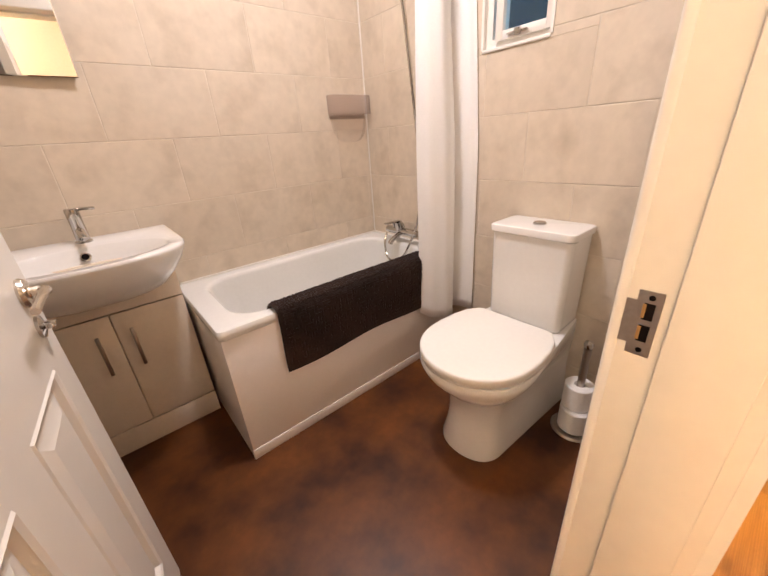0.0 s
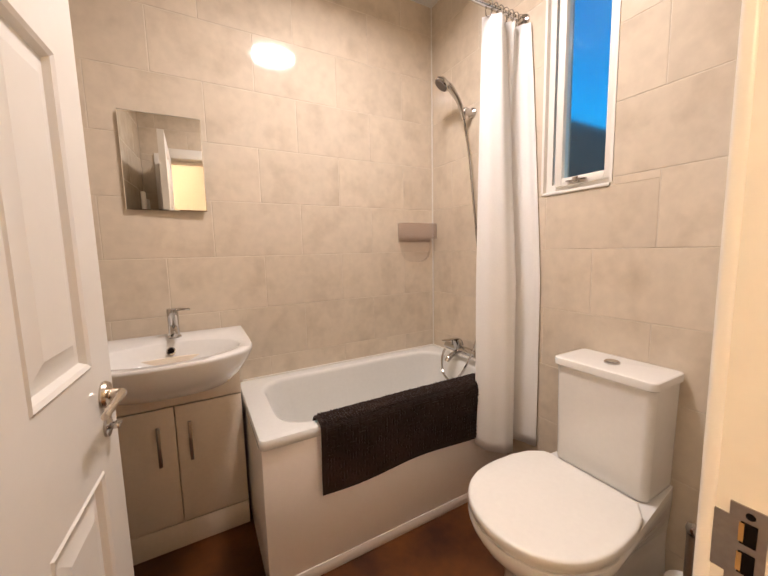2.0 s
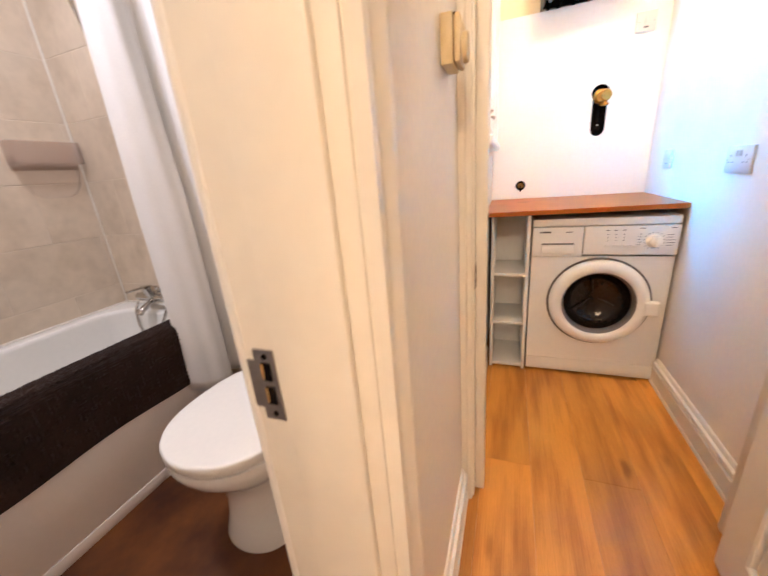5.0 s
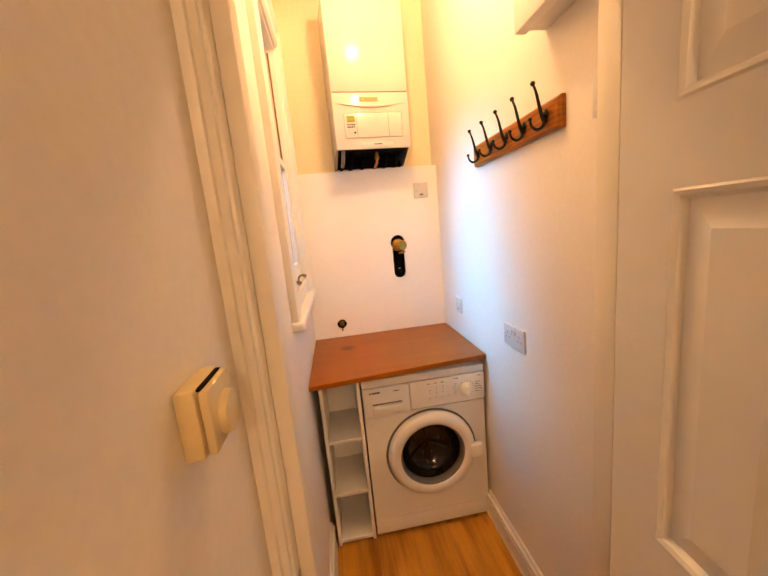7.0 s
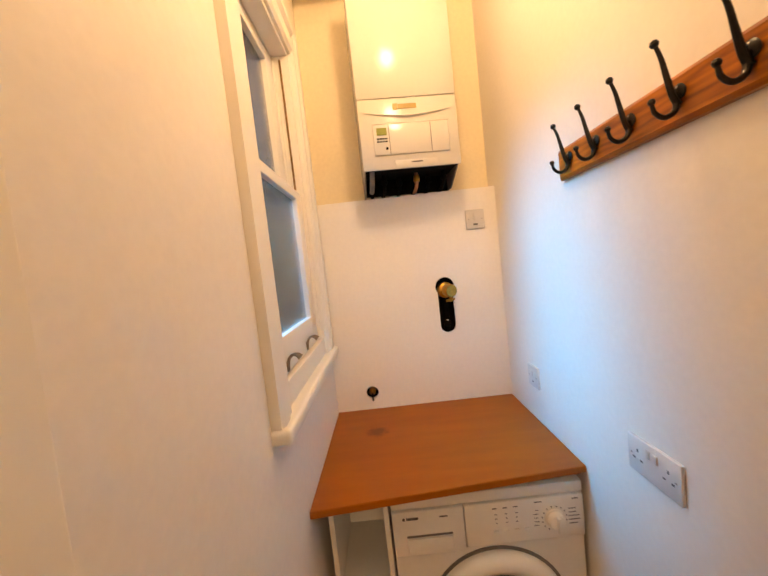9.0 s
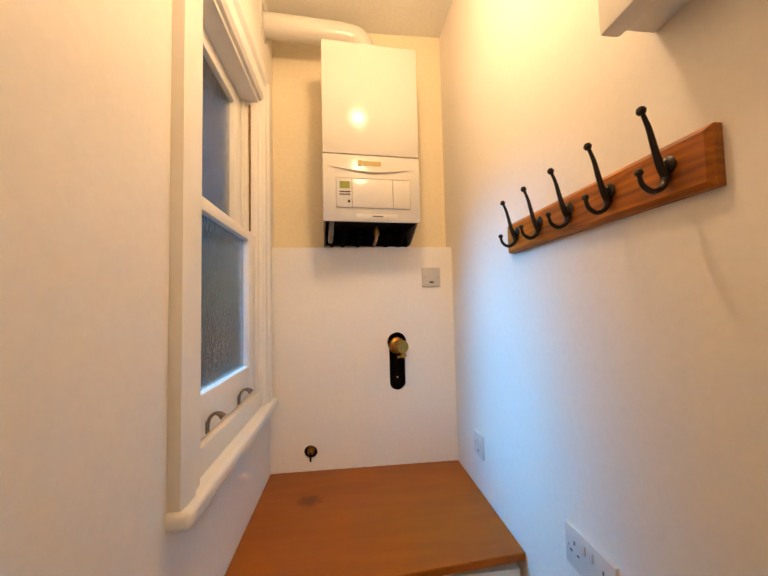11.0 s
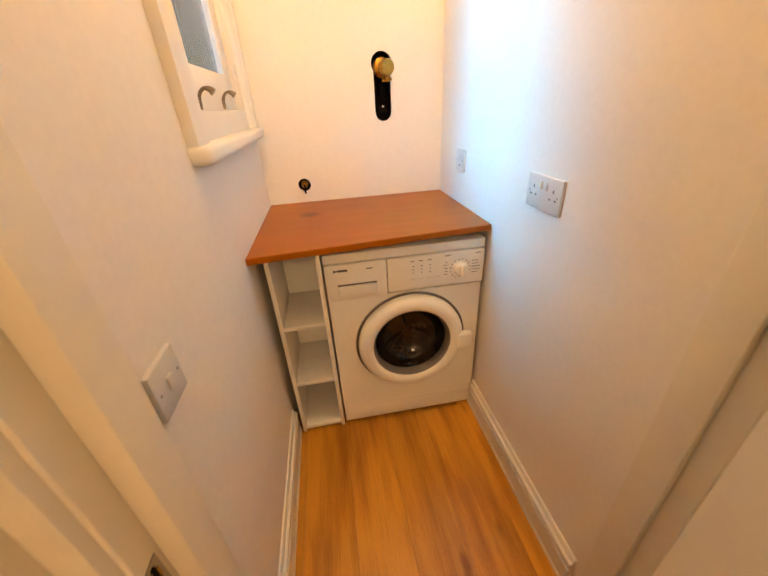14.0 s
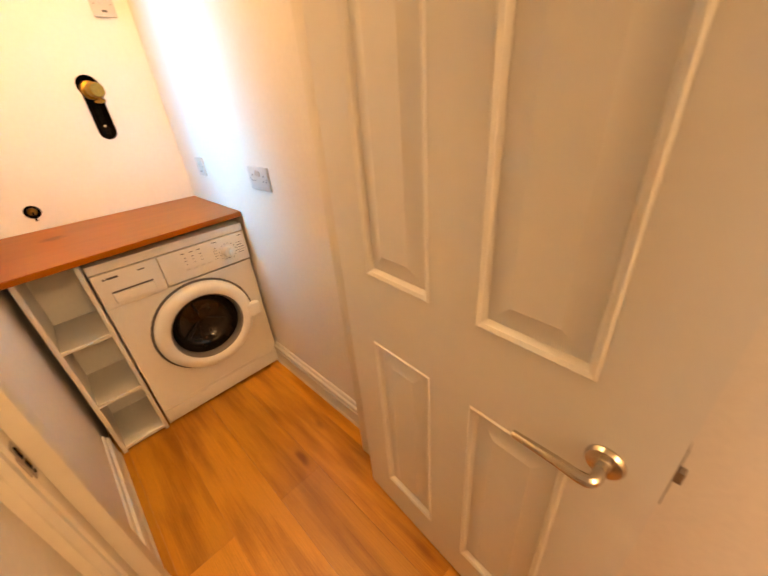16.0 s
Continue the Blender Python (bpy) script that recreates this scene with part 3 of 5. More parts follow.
# ---- utility sash window ----
def sash_window():
    w = thing("window_2", "white painted sliding sash window with obscured glass", "window")
    tagged(w, kind="structure")
    y = UY1
    # architraves and head
    for x, d, e in ((VX0, -1, 0.002), (VX1, 1, 0)):
        prof = [(0, 0), (0.012, 0), (0.022, 0.012), (0.022, 0.04 + e), (0.030, 0.05 + e), (0.030, 0.085 + e), (0.024, 0.10 + e), (0, 0.10 + e)]
        part("architrave", sweep(prof, (x, y, 1.221), (x, y, VZ1 + 0.1), (0, -1, 0), (d, 0, 0)), GLOSS, w)
    part("architrave", sweep([(0, 0), (0.012, 0), (0.022, 0.012), (0.022, 0.06), (0.034, 0.075), (0.034, 0.10), (0, 0.10)], (VX0, y, VZ1), (VX1, y, VZ1), (0, -1, 0)), GLOSS, w)
    # box linings
    for x0, x1 in ((VX0, VX0 + 0.014), (VX1 - 0.014, VX1)):
        part("lining", boxes((x0, x1, y, 0.2615, VZ0, VZ1)), GLOSS, w)
        part("parting_bead", boxes((x0 - 0.009 if x0 > 2.7 else x1 + 0.0003, x0 - 0.0003 if x0 > 2.7 else x1 + 0.009, y + 0.051, y + 0.060, VZ0, VZ1 - 0.015)), GLOSS, w)
    part("lining", boxes((VX0 + 0.014, VX1 - 0.014, y, 0.39, VZ1 - 0.014, VZ1)), GLOSS, w)
    cx = VX1 - 0.018
    part("sash_cord", tube([(cx, y + 0.030, 1.89), (cx, y + 0.030, VZ1 - 0.03)], 0.004, 6), ROPE, w, "brown sash cord")
    # lower and upper sashes
    for z0, z1, yy, bot, top in ((VZ0 + 0.004, 1.872, y + 0.012, 0.105, 0.034), (1.838, VZ1 - 0.016, y + 0.061, 0.034, 0.05)):
        a, b, st, sr = VX0 + 0.015, VX1 - 0.015, 0.048, 0.080
        s = part("sash", boxes((a, a + st, yy, yy + 0.038, z0, z1), (b - sr, b, yy, yy + 0.038, z0, z1), (a + st, b - sr, yy, yy + 0.038, z0, z0 + bot), (a + st, b - sr, yy, yy + 0.038, z1 - top, z1), bevel=0.003), GLOSS, w)
        pane = part("pane", boxes((a + st - 0.005, b - sr + 0.005, yy + 0.018, yy + 0.022, z0 + bot - 0.005, z1 - top + 0.005)), RIPPLE, s, "rippled obscured glass pane")
        pane.visible_shadow = False
        if bot > 0.1:
            for x in (2.580, 2.825):
                hook = tube(smooth_line([(x, yy - 0.002, z0 + 0.010), (x, yy - 0.005, z0 + 0.036), (x, yy - 0.016, z0 + 0.050), (x, yy - 0.030, z0 + 0.050), (x, yy - 0.040, z0 + 0.042)], 6), [0.0042] * 13 + [0.0042 + 0.0005 * k for k in range(12)], 8)
                add_box(hook, x - 0.008, x + 0.008, yy - 0.004, yy + 0.001, z0 + 0.006, z0 + 0.034)
                part("sash_lift", hook, BRONZE, s, "worn bronze sash lift")
    # stool and apron
    part("window_sill", boxes((2.365, 3.165, y - 0.045, y + 0.03, 1.182, 1.222), bevel=0.013, segments=4), GLOSS, w, "white rounded window sill")
    part("window_sill", boxes((VX0, VX1, y + 0.026, 0.385, 1.20, VZ0 + 0.004)), GLOSS, w)
    part("apron", boxes((VX0 + 0.001, VX1 - 0.001, y - 0.010, y - 0.0005, 1.2215, VZ0 + 0.006), bevel=0.003), GLOSS, w)


sash_window()


# ---- doors ----
def panel_door(name, label, width, height, m, stile, rails):
    """A six-panel moulded leaf in local coordinates: x from the hinge, y through the thickness (0 to 0.035), z up."""
    d = thing(name, label, "door", m, local=True)
    tagged(d, kind="structure")
    bm = bmesh.new()
    mid = 0.105
    pw = (width - 2 * stile - mid) / 2
    th = 0.036
    zs = [0.006] + [v for r in rails for v in r] + [height]
    add_box(bm, 0, stile, 0, th, zs[0], height)
    add_box(bm, width - stile, width, 0, th, zs[0], height)
    add_box(bm, stile + pw, stile + pw + mid, 0, th, zs[0], height)
    for col in (stile, stile + pw + mid):
        prev = zs[0]
        for lo, hi in rails:
            add_box(bm, col, col + pw, 0, th, prev, lo)
            prev = hi
        add_box(bm, col, col + pw, 0, th, prev, height)
    bmesh.ops.remove_doubles(bm, verts=bm.verts, dist=1e-5)
    part("leaf", bm, GLOSS, d, smooth=0)
    for col in (stile, stile + pw + mid):
        for lo, hi in rails:
            pm = bmesh.new()
            for side in (0, 1):
                def ring(inset, depth):
                    yy = depth if side == 0 else th - depth
                    return [(col + inset, yy, lo + inset), (col + pw - inset, yy, lo + inset), (col + pw - inset, yy, hi - inset), (col + inset, yy, hi - inset)]
                rings([ring(0, 0.0005), ring(0.004, -0.003), ring(0.011, 0.001), ring(0.017, 0.011), ring(0.026, 0.011), ring(0.054, 0.003), ring(0.058, 0.0015)], cap0=False, bm=pm)
            part("panel", pm, GLOSS, d, smooth=20)
    return d


def lever(parent, x, z, y, out, toward, turn, k=1.0):
    """A lever on a round rose at (x, y, z) of the leaf; out: +1 or -1 along y; toward: the way the lever points along x; k: how far it stands off."""
    rose = part("handle", lathe([(0.0, 0), (0.026, 0), (0.027, 0.004), (0.024, 0.010), (0.012, 0.011), (0.0115, 0.013)], (x, y, z), (0, out, 0)), NICKEL, parent, "satin nickel lever handle")
    pts = smooth_line([(x, y + out * 0.010, z), (x, y + out * 0.040 * k, z), (x + toward * 0.012, y + out * 0.050 * k, z), (x + toward * 0.05, y + out * 0.052 * k, z + 0.003), (x + toward * 0.115, y + out * 0.050 * k, z - 0.002)], 5)
    n = len(pts)
    part("lever", tube(pts, [0.009] * (n // 2) + [0.009 - 0.003 * i / (n - n // 2) for i in range(n - n // 2)], 10), NICKEL, rose)
    if turn:
        t = part("thumb_turn", lathe([(0.0, 0), (0.021, 0), (0.021, 0.005), (0.012, 0.008), (0.008, 0.010), (0.008, 0.016), (0.0, 0.016)], (x, y, z - 0.065), (0, out, 0)), CHROME, parent, "chrome bathroom thumb turn")
        part("grip", boxes((x - 0.013, x + 0.013, min(y + out * 0.012, y + out * 0.024), max(y + out * 0.012, y + out * 0.024), z - 0.069, z - 0.061), bevel=0.003), CHROME, t)


RAILS = [(0.140, 0.733), (0.927, 1.525), (1.645, 1.86)]
bath_door = panel_door("door_1", "white six-panel bathroom door standing open", 0.745, 1.955, pose(0.404, 0.412, 0.006, 0, 0, 85.7), 0.105, [(0.2, 0.788), (0.988, 1.53), (1.65, 1.86)])
lever(bath_door, 0.684, 0.920, 0.0, -1, -1, True, 0.66)
lever(bath_door, 0.672, 0.920, 0.036, 1, -1, False)
part("latch", boxes((0.744, 0.7465, 0.007, 0.029, 0.87, 0.98)), STEEL, bath_door)
utility_door = panel_door("door_2", "white six-panel utility door standing open into the hall", 0.702, 1.955, pose(1.734, -0.4738, 0.006, 0, 0, 175.5), 0.105, RAILS)
lever(utility_door, 0.635, 0.803, 0.0, -1, -1, False)
lever(utility_door, 0.635, 0.803, 0.036, 1, -1, False)
part("latch", boxes((0.7015, 0.7040, 0.007, 0.029, 0.775, 0.885), (0.702, 0.712, 0.012, 0.024, 0.822, 0.842)), STEEL, utility_door)
for z in (0.22, 1.0, 1.75):
    h = tube([(1.7445, -0.512, z), (1.7445, -0.512, z + 0.09)], 0.006, 10)
    add_box(h, 1.746, 1.802, -0.5498, -0.5470, z + 0.002, z + 0.088)
    add_box(h, 1.743, 1.7460, -0.5470, -0.5170, z + 0.002, z + 0.088)
    solid("door_hinge", h, TRIM, "painted butt hinge on the door frame", "hinge", "utility door hinges")


def strike(name, plane, at, p0, p1, z0, z1, label):
    """A strike plate with two dark mortices and screws; on x = at facing -x, or y = at facing -y."""
    s = thing(name, label, "strike plate", Matrix.Translation((at, p0, z0)) if plane == "x" else Matrix.Translation((p0, at, z0)))

    def bx(a0, a1, o0, o1, b0, b1):
        return (at - o1, at - o0, a0, a1, b0, b1) if plane == "x" else (a0, a1, at - o1, at - o0, b0, b1)

    lo, hi, w = p0, p1, p1 - p0
    part("plate", boxes(bx(lo, hi, 0, 0.0018, z0, z1), bx(hi if plane == "x" else lo - 0.012, hi + 0.012 if plane == "x" else lo, 0, 0.0018, z0 + 0.016, z1 - 0.016)), STEEL, s, "tarnished steel plate", smooth=0)
    h = z1 - z0
    for k in (0.36, 0.70):
        zc = z0 + h * k
        part("mortice", boxes(bx(lo + w * 0.25, lo + w * 0.68, 0.0018, 0.0030, zc - h * 0.125, zc + h * 0.125)), DARK, s)
        part("chipped_wood", boxes(bx(lo + w * 0.58, lo + w * 0.72, 0.0018, 0.0034, zc - h * 0.10, zc + h * 0.11)), RAW, s, "chipped bare wood")
    for zc in (z0 + 0.009, z1 - 0.009):
        o = (at - 0.001, lo + w * 0.45, zc) if plane == "x" else (lo + w * 0.45, at - 0.001, zc)
        part("screw", lathe([(0, 0), (0.0042, 0), (0.0035, 0.002), (0, 0.0022)], o, (-1, 0, 0) if plane == "x" else (0, -1, 0), 12), DARK, s)
    return s


strike("strike_plate", "x", DX1, 0.347, 0.376, 0.823, 0.922, "tarnished steel strike plate in the bathroom door frame")
strike("strike_plate", "y", QY1, PX + 0.002, PX + 0.026, 0.775, 0.850, "small steel strike plate in the utility door frame")


# ---- bathroom things ----
def vanity():
    v = thing("vanity_unit", "cream two-door vanity cupboard under the basin", "cabinet", Matrix.Translation((0.52, 1.88, 0)))
    x0, x1, y = 0.257, 0.764, 1.785
    part("body", boxes((x0 + 0.004, x1, y + 0.018, 1.988, 0.0, 0.80)), LAMINATE, v)
    part("plinth", boxes((x0, x1 + 0.001, y + 0.002, y + 0.018, 0, 0.105), bevel=0.001), LAMINATE, v)
    part("fascia", boxes((x0, x1 + 0.001, y, y + 0.018, 0.608, 0.80), bevel=0.001), LAMINATE, v)
    for a, b, hx in ((x0, 0.516, 0.460), (0.520, x1, 0.566)):
        d = part("door", boxes((a, b, y, y + 0.017, 0.111, 0.602), bevel=0.0015), LAMINATE, v)
        bar = boxes((hx - 0.006, hx + 0.006, y - 0.026, y - 0.018, 0.378, 0.540), (hx - 0.005, hx + 0.005, y - 0.02, y, 0.390, 0.400), (hx - 0.005, hx + 0.005, y - 0.02, y, 0.518, 0.528), bevel=0.001)
        part("handle", bar, STEEL, d, "brushed steel bar handle")


def basin():
    b = thing("basin", "white ceramic semi-recessed basin on the vanity", "basin", Matrix.Translation((0.525, 1.75, 0.70)))
    cx, yb = 0.525, 1.987

    def outline(w, yf, ys, z, n=20):
        """Straight back and sides as far as ys, then a bowed front out to yf."""
        pts = [(cx + w - 2 * w * k / 12, yb, z) for k in range(13)] + [(cx - w, yb + (ys - yb) * k / 5, z) for k in range(1, 6)]
        for k in range(1, n):
            a = math.pi * k / n
            pts.append((cx - w * abs(math.cos(a)) ** 0.8 * (1 if math.cos(a) > 0 else -1), ys - (ys - yf) * math.sin(a) ** 0.75, z))
        return pts + [(cx + w, ys + (yb - ys) * k / 5, z) for k in range(5)]

    outer = [outline(0.13, 1.80, 1.82, 0.655), outline(0.165, 1.70, 1.79, 0.668), outline(0.205, 1.60, 1.76, 0.705), outline(0.238, 1.525, 1.72, 0.755), outline(0.266, 1.485, 1.69, 0.805),
             outline(0.278, 1.474, 1.672, 0.834), outline(0.280, 1.471, 1.668, 0.845), outline(0.280, 1.471, 1.668, 0.851), outline(0.277, 1.475, 1.671, 0.856)]

    def bowl(k, z, shift=0.0):
        pts = []
        for (x, y, _), j in zip(outer[-1], range(99)):
            a = math.atan2((y - 1.685) / 0.19, (x - cx) / 0.25)
            pts.append((cx + 0.235 * k * math.cos(a), 1.665 + shift + 0.155 * k * math.sin(a), z))
        return pts

    loops = outer + [bowl(1.04, 0.856), bowl(1.0, 0.850), bowl(0.93, 0.815), bowl(0.78, 0.77), bowl(0.5, 0.745), bowl(0.12, 0.738)]
    part("bowl", rings(loops), CERAMIC, b, smooth=50)
    part("overflow", lathe([(0, 0), (0.016, 0), (0.016, 0.004), (0.010, 0.005), (0, 0.005)], (0.525, 1.803, 0.822), (0, -0.8, 0.45), 20), CHROME, b, "chrome overflow ring")
    part("overflow", lathe([(0, 0), (0.011, 0.0), (0, 0.002)], (0.525, 1.7985, 0.8250), (0, -0.8, 0.45), 16), DARK, b)
    t = thing("basin_mixer_tap", "chrome basin mixer tap with a short lever", "tap", Matrix.Translation((0.535, 1.905, 0.856)))
    part("base", lathe([(0.026, 0), (0.026, 0.006), (0.021, 0.010), (0.020, 0.085), (0.021, 0.088), (0.021, 0.118), (0.018, 0.122), (0, 0.123)], (0.535, 1.905, 0.855)), CHROME, t)
    part("spout", tube(smooth_line([(0.535, 1.895, 0.895), (0.537, 1.86, 0.902), (0.54, 1.815, 0.895), (0.541, 1.800, 0.884)], 5), 0.0125, 12), CHROME, t)
    part("lever", tube(smooth_line([(0.535, 1.905, 0.968), (0.56, 1.90, 0.972), (0.60, 1.893, 0.970)], 4), [0.006] * 5 + [0.0055] * 4, 8), CHROME, t)


def bath():
    b = thing("bathtub", "short white bathtub with flat white panels", "bathtub", Matrix.Translation((1.36, 1.69, 0)))
    x0, x1, y0, y1 = 0.772, 1.948, 1.374, 1.988
    L = [round_rect(x0 + 0.004, x1, y0 + 0.004, y1, 0.545, 0.02), round_rect(x0, x1, y0, y1, 0.551, 0.022), round_rect(x0, x1, y0, y1, 0.572, 0.022), round_rect(x0 + 0.004, x1 - 0.004, y0 + 0.004, y1 - 0.004, 0.580, 0.02),
         round_rect(x0 + 0.012, x1 - 0.012, y0 + 0.012, y1 - 0.012, 0.5815, 0.03), round_rect(x0 + 0.074, x1 - 0.067, y0 + 0.044, y1 - 0.054, 0.582, 0.13), round_rect(x0 + 0.082, x1 - 0.075, y0 + 0.052, y1 - 0.062, 0.581, 0.13), round_rect(x0 + 0.091, x1 - 0.085, y0 + 0.060, y1 - 0.070, 0.576, 0.125), round_rect(x0 + 0.095, x1 - 0.088, y0 + 0.063, y1 - 0.073, 0.565, 0.122), round_rect(x0 + 0.104, x1 - 0.092, y0 + 0.070, y1 - 0.078, 0.53, 0.115),
         round_rect(x0 + 0.16, x1 - 0.11, y0 + 0.095, y1 - 0.10, 0.29, 0.10), round_rect(x0 + 0.21, x1 - 0.14, y0 + 0.13, y1 - 0.13, 0.215, 0.08), round_rect(x0 + 0.30, x1 - 0.22, y0 + 0.2, y1 - 0.2, 0.20, 0.05)]
    part("tub", rings(L, cap0=False), ACRYLIC, b, smooth=50)
    part("front_panel", boxes((x0 + 0.006, x1, 1.381, 1.395, 0.046, 0.546), bevel=0.002), PANEL, b)
    part("plinth", boxes((x0 + 0.004, x1, 1.378, 1.394, 0.0, 0.046), bevel=0.002), PANEL, b)
    part("end_panel", boxes((x0 + 0.006, x0 + 0.018, 1.396, y1, 0.0, 0.546), bevel=0.002), PANEL, b)
    part("waste", lathe([(0, 0), (0.032, 0), (0.030, 0.004), (0, 0.005)], (1.66, 1.68, 0.201), (0, 0, 1), 20), CHROME, b, "chrome waste")
    part("overflow", lathe([(0, 0), (0.03, 0), (0.028, 0.006), (0, 0.008)], (1.852, 1.68, 0.45), (-1, 0, 0.12), 20), CHROME, b, "chrome overflow")
    solid("trim_bath_sealant", boxes((x0 + 0.02, x1 - 0.004, 1.980, 1.990, 0.578, 0.588), (1.940, 1.950, y0 + 0.02, 1.980, 0.578, 0.588), bevel=0.002), SILICONE, "white sealant along the bath rim", "trim", kind="structure")


def bath_mat():
    """Chenille mat folded over the rim: a bumpy sheet with thickness."""
    prof = smooth_line([(1.462, 0.535), (1.448, 0.580), (1.425, 0.596), (1.395, 0.596), (1.366, 0.592), (1.357, 0.570), (1.358, 0.50), (1.364, 0.42), (1.366, 0.325)], 11)
    nx, np_ = 132, len(prof)
    bm = bmesh.new()
    rnd = random.Random(4)
    rows = []
    for side in (0, 1):
        grid = []
        for i in range(nx + 1):
            u = i / nx
            row = []
            for j, p in enumerate(prof):
                q = prof[min(j + 1, np_ - 1)] - prof[max(j - 1, 0)]
                nrm = Vector((-q.y, q.x)).normalized() * -1
                x = 0.975 + 0.80 * u
                drop = 0.005 * math.sin(u * 7.0 + 0.6) * max(0, (j - 44) / (np_ - 44))
                bump = (0.0075 * abs(math.sin(i * math.pi / 2) * math.sin(j * math.pi / 2)) + rnd.uniform(0, 0.0035)) if side else -0.008
                edge = min(1.0, min(i, nx - i, j, np_ - 1 - j) / 2)
                off = bump * edge if side else bump * edge
                y, z = p.x + nrm.x * off, p.y + nrm.y * off
                row.append(bm.verts.new((x + rnd.uniform(-0.0015, 0.0015) * side, y - 0.006 * math.sin(u * 9) * (j / np_), z - drop)))
            grid.append(row)
        rows.append(grid)
    for g in rows:
        for i in range(nx):
            for j in range(np_ - 1):
                bm.faces.new((g[i][j], g[i + 1][j], g[i + 1][j + 1], g[i][j + 1]))
    a, c = rows
    for i in range(nx):
        for j in (0, np_ - 1):
            bm.faces.new((a[i][j], a[i + 1][j], c[i + 1][j], c[i][j]))
    for j in range(np_ - 1):
        for i in (0, nx):
            bm.faces.new((a[i][j], a[i][j + 1], c[i][j + 1], c[i][j]))
    solid("bath_mat", bm, CHENILLE, "dark brown chenille bath mat draped over the bath rim", "bath mat", smooth=60)


def curtain():
    rod = solid("curtain_rod", tube([(BX0, 1.335, 2.165), (BX1, 1.335, 2.165)], 0.011, 14), CHROME, "chrome shower curtain rod over the bath", "curtain rod")
    for x, d in ((BX0, 1), (BX1, -1)):
        part("flange", lathe([(0.028, 0), (0.026, 0.008), (0.014, 0.014), (0.0, 0.014)], (x, 1.335, 2.165), (d, 0, 0), 20), CHROME, rod)
    t = thing("shower_curtain", "white shower curtain drawn together beside the window", "curtain", Matrix.Translation((1.83, 1.30, 0.30)))
    rows, n = 40, 150
    hem_line = smooth_line([(1.712, 1.366, 0), (1.728, 1.330, 0), (1.765, 1.290, 0), (1.812, 1.268, 0), (1.852, 1.272, 0), (1.868, 1.302, 0), (1.866, 1.335, 0), (1.882, 1.348, 0), (1.902, 1.312, 0), (1.922, 1.255, 0), (1.940, 1.212, 0)], 8)
    rod_line = smooth_line([(1.735, 1.362, 0), (1.752, 1.335, 0), (1.778, 1.318, 0), (1.806, 1.330, 0), (1.828, 1.352, 0), (1.850, 1.340, 0), (1.868, 1.316, 0), (1.886, 1.326, 0), (1.902, 1.350, 0), (1.920, 1.335, 0), (1.938, 1.308, 0)], 8)

    def along(line, s):
        k = min(s * (len(line) - 1), len(line) - 1.001)
        return line[int(k)].lerp(line[int(k) + 1], k - int(k))

    at_rod, at_hem = (lambda s: along(rod_line, s)), (lambda s: along(hem_line, s))
    bm = bmesh.new()
    grid = []
    for r in range(rows + 1):
        v = r / rows
        z = 2.135 - v * 1.84
        line = []
        for i in range(n + 1):
            s = i / n
            a, b = at_rod(s), at_hem(s)
            p = a.lerp(b, min(1, 0.12 + v * 1.5) ** 0.8)
            ripple = 0.003 * math.sin(s * 19 + v * 3.5) + 0.002 * math.sin(s * 47 - v * 2)
            hem = (0.030 * math.sin(math.pi * min(1, s / 0.72)) + 0.010 * s) * v ** 6
            line.append(bm.verts.new((min(p.x + 0.6 * ripple, 1.944), p.y + ripple, z - hem)))
        grid.append(line)
    for a, b in zip(grid, grid[1:]):
        for i in range(n):
            bm.faces.new((a[i], a[i + 1], b[i + 1], b[i]))
    cloth = part("cloth", bm, FABRIC, t, smooth=180)
    mod = cloth.modifiers.new("thickness", "SOLIDIFY")
    mod.thickness = 0.0012
    for k in range(7):
        x = 1.742 + 0.030 * k
        part("ring", tube([(x, 1.335 + 0.020 * math.cos(a), 2.155 + 0.030 * math.sin(a)) for a in [2 * math.pi * j / 16 for j in range(17)]], 0.002, 6), CHROME, t)


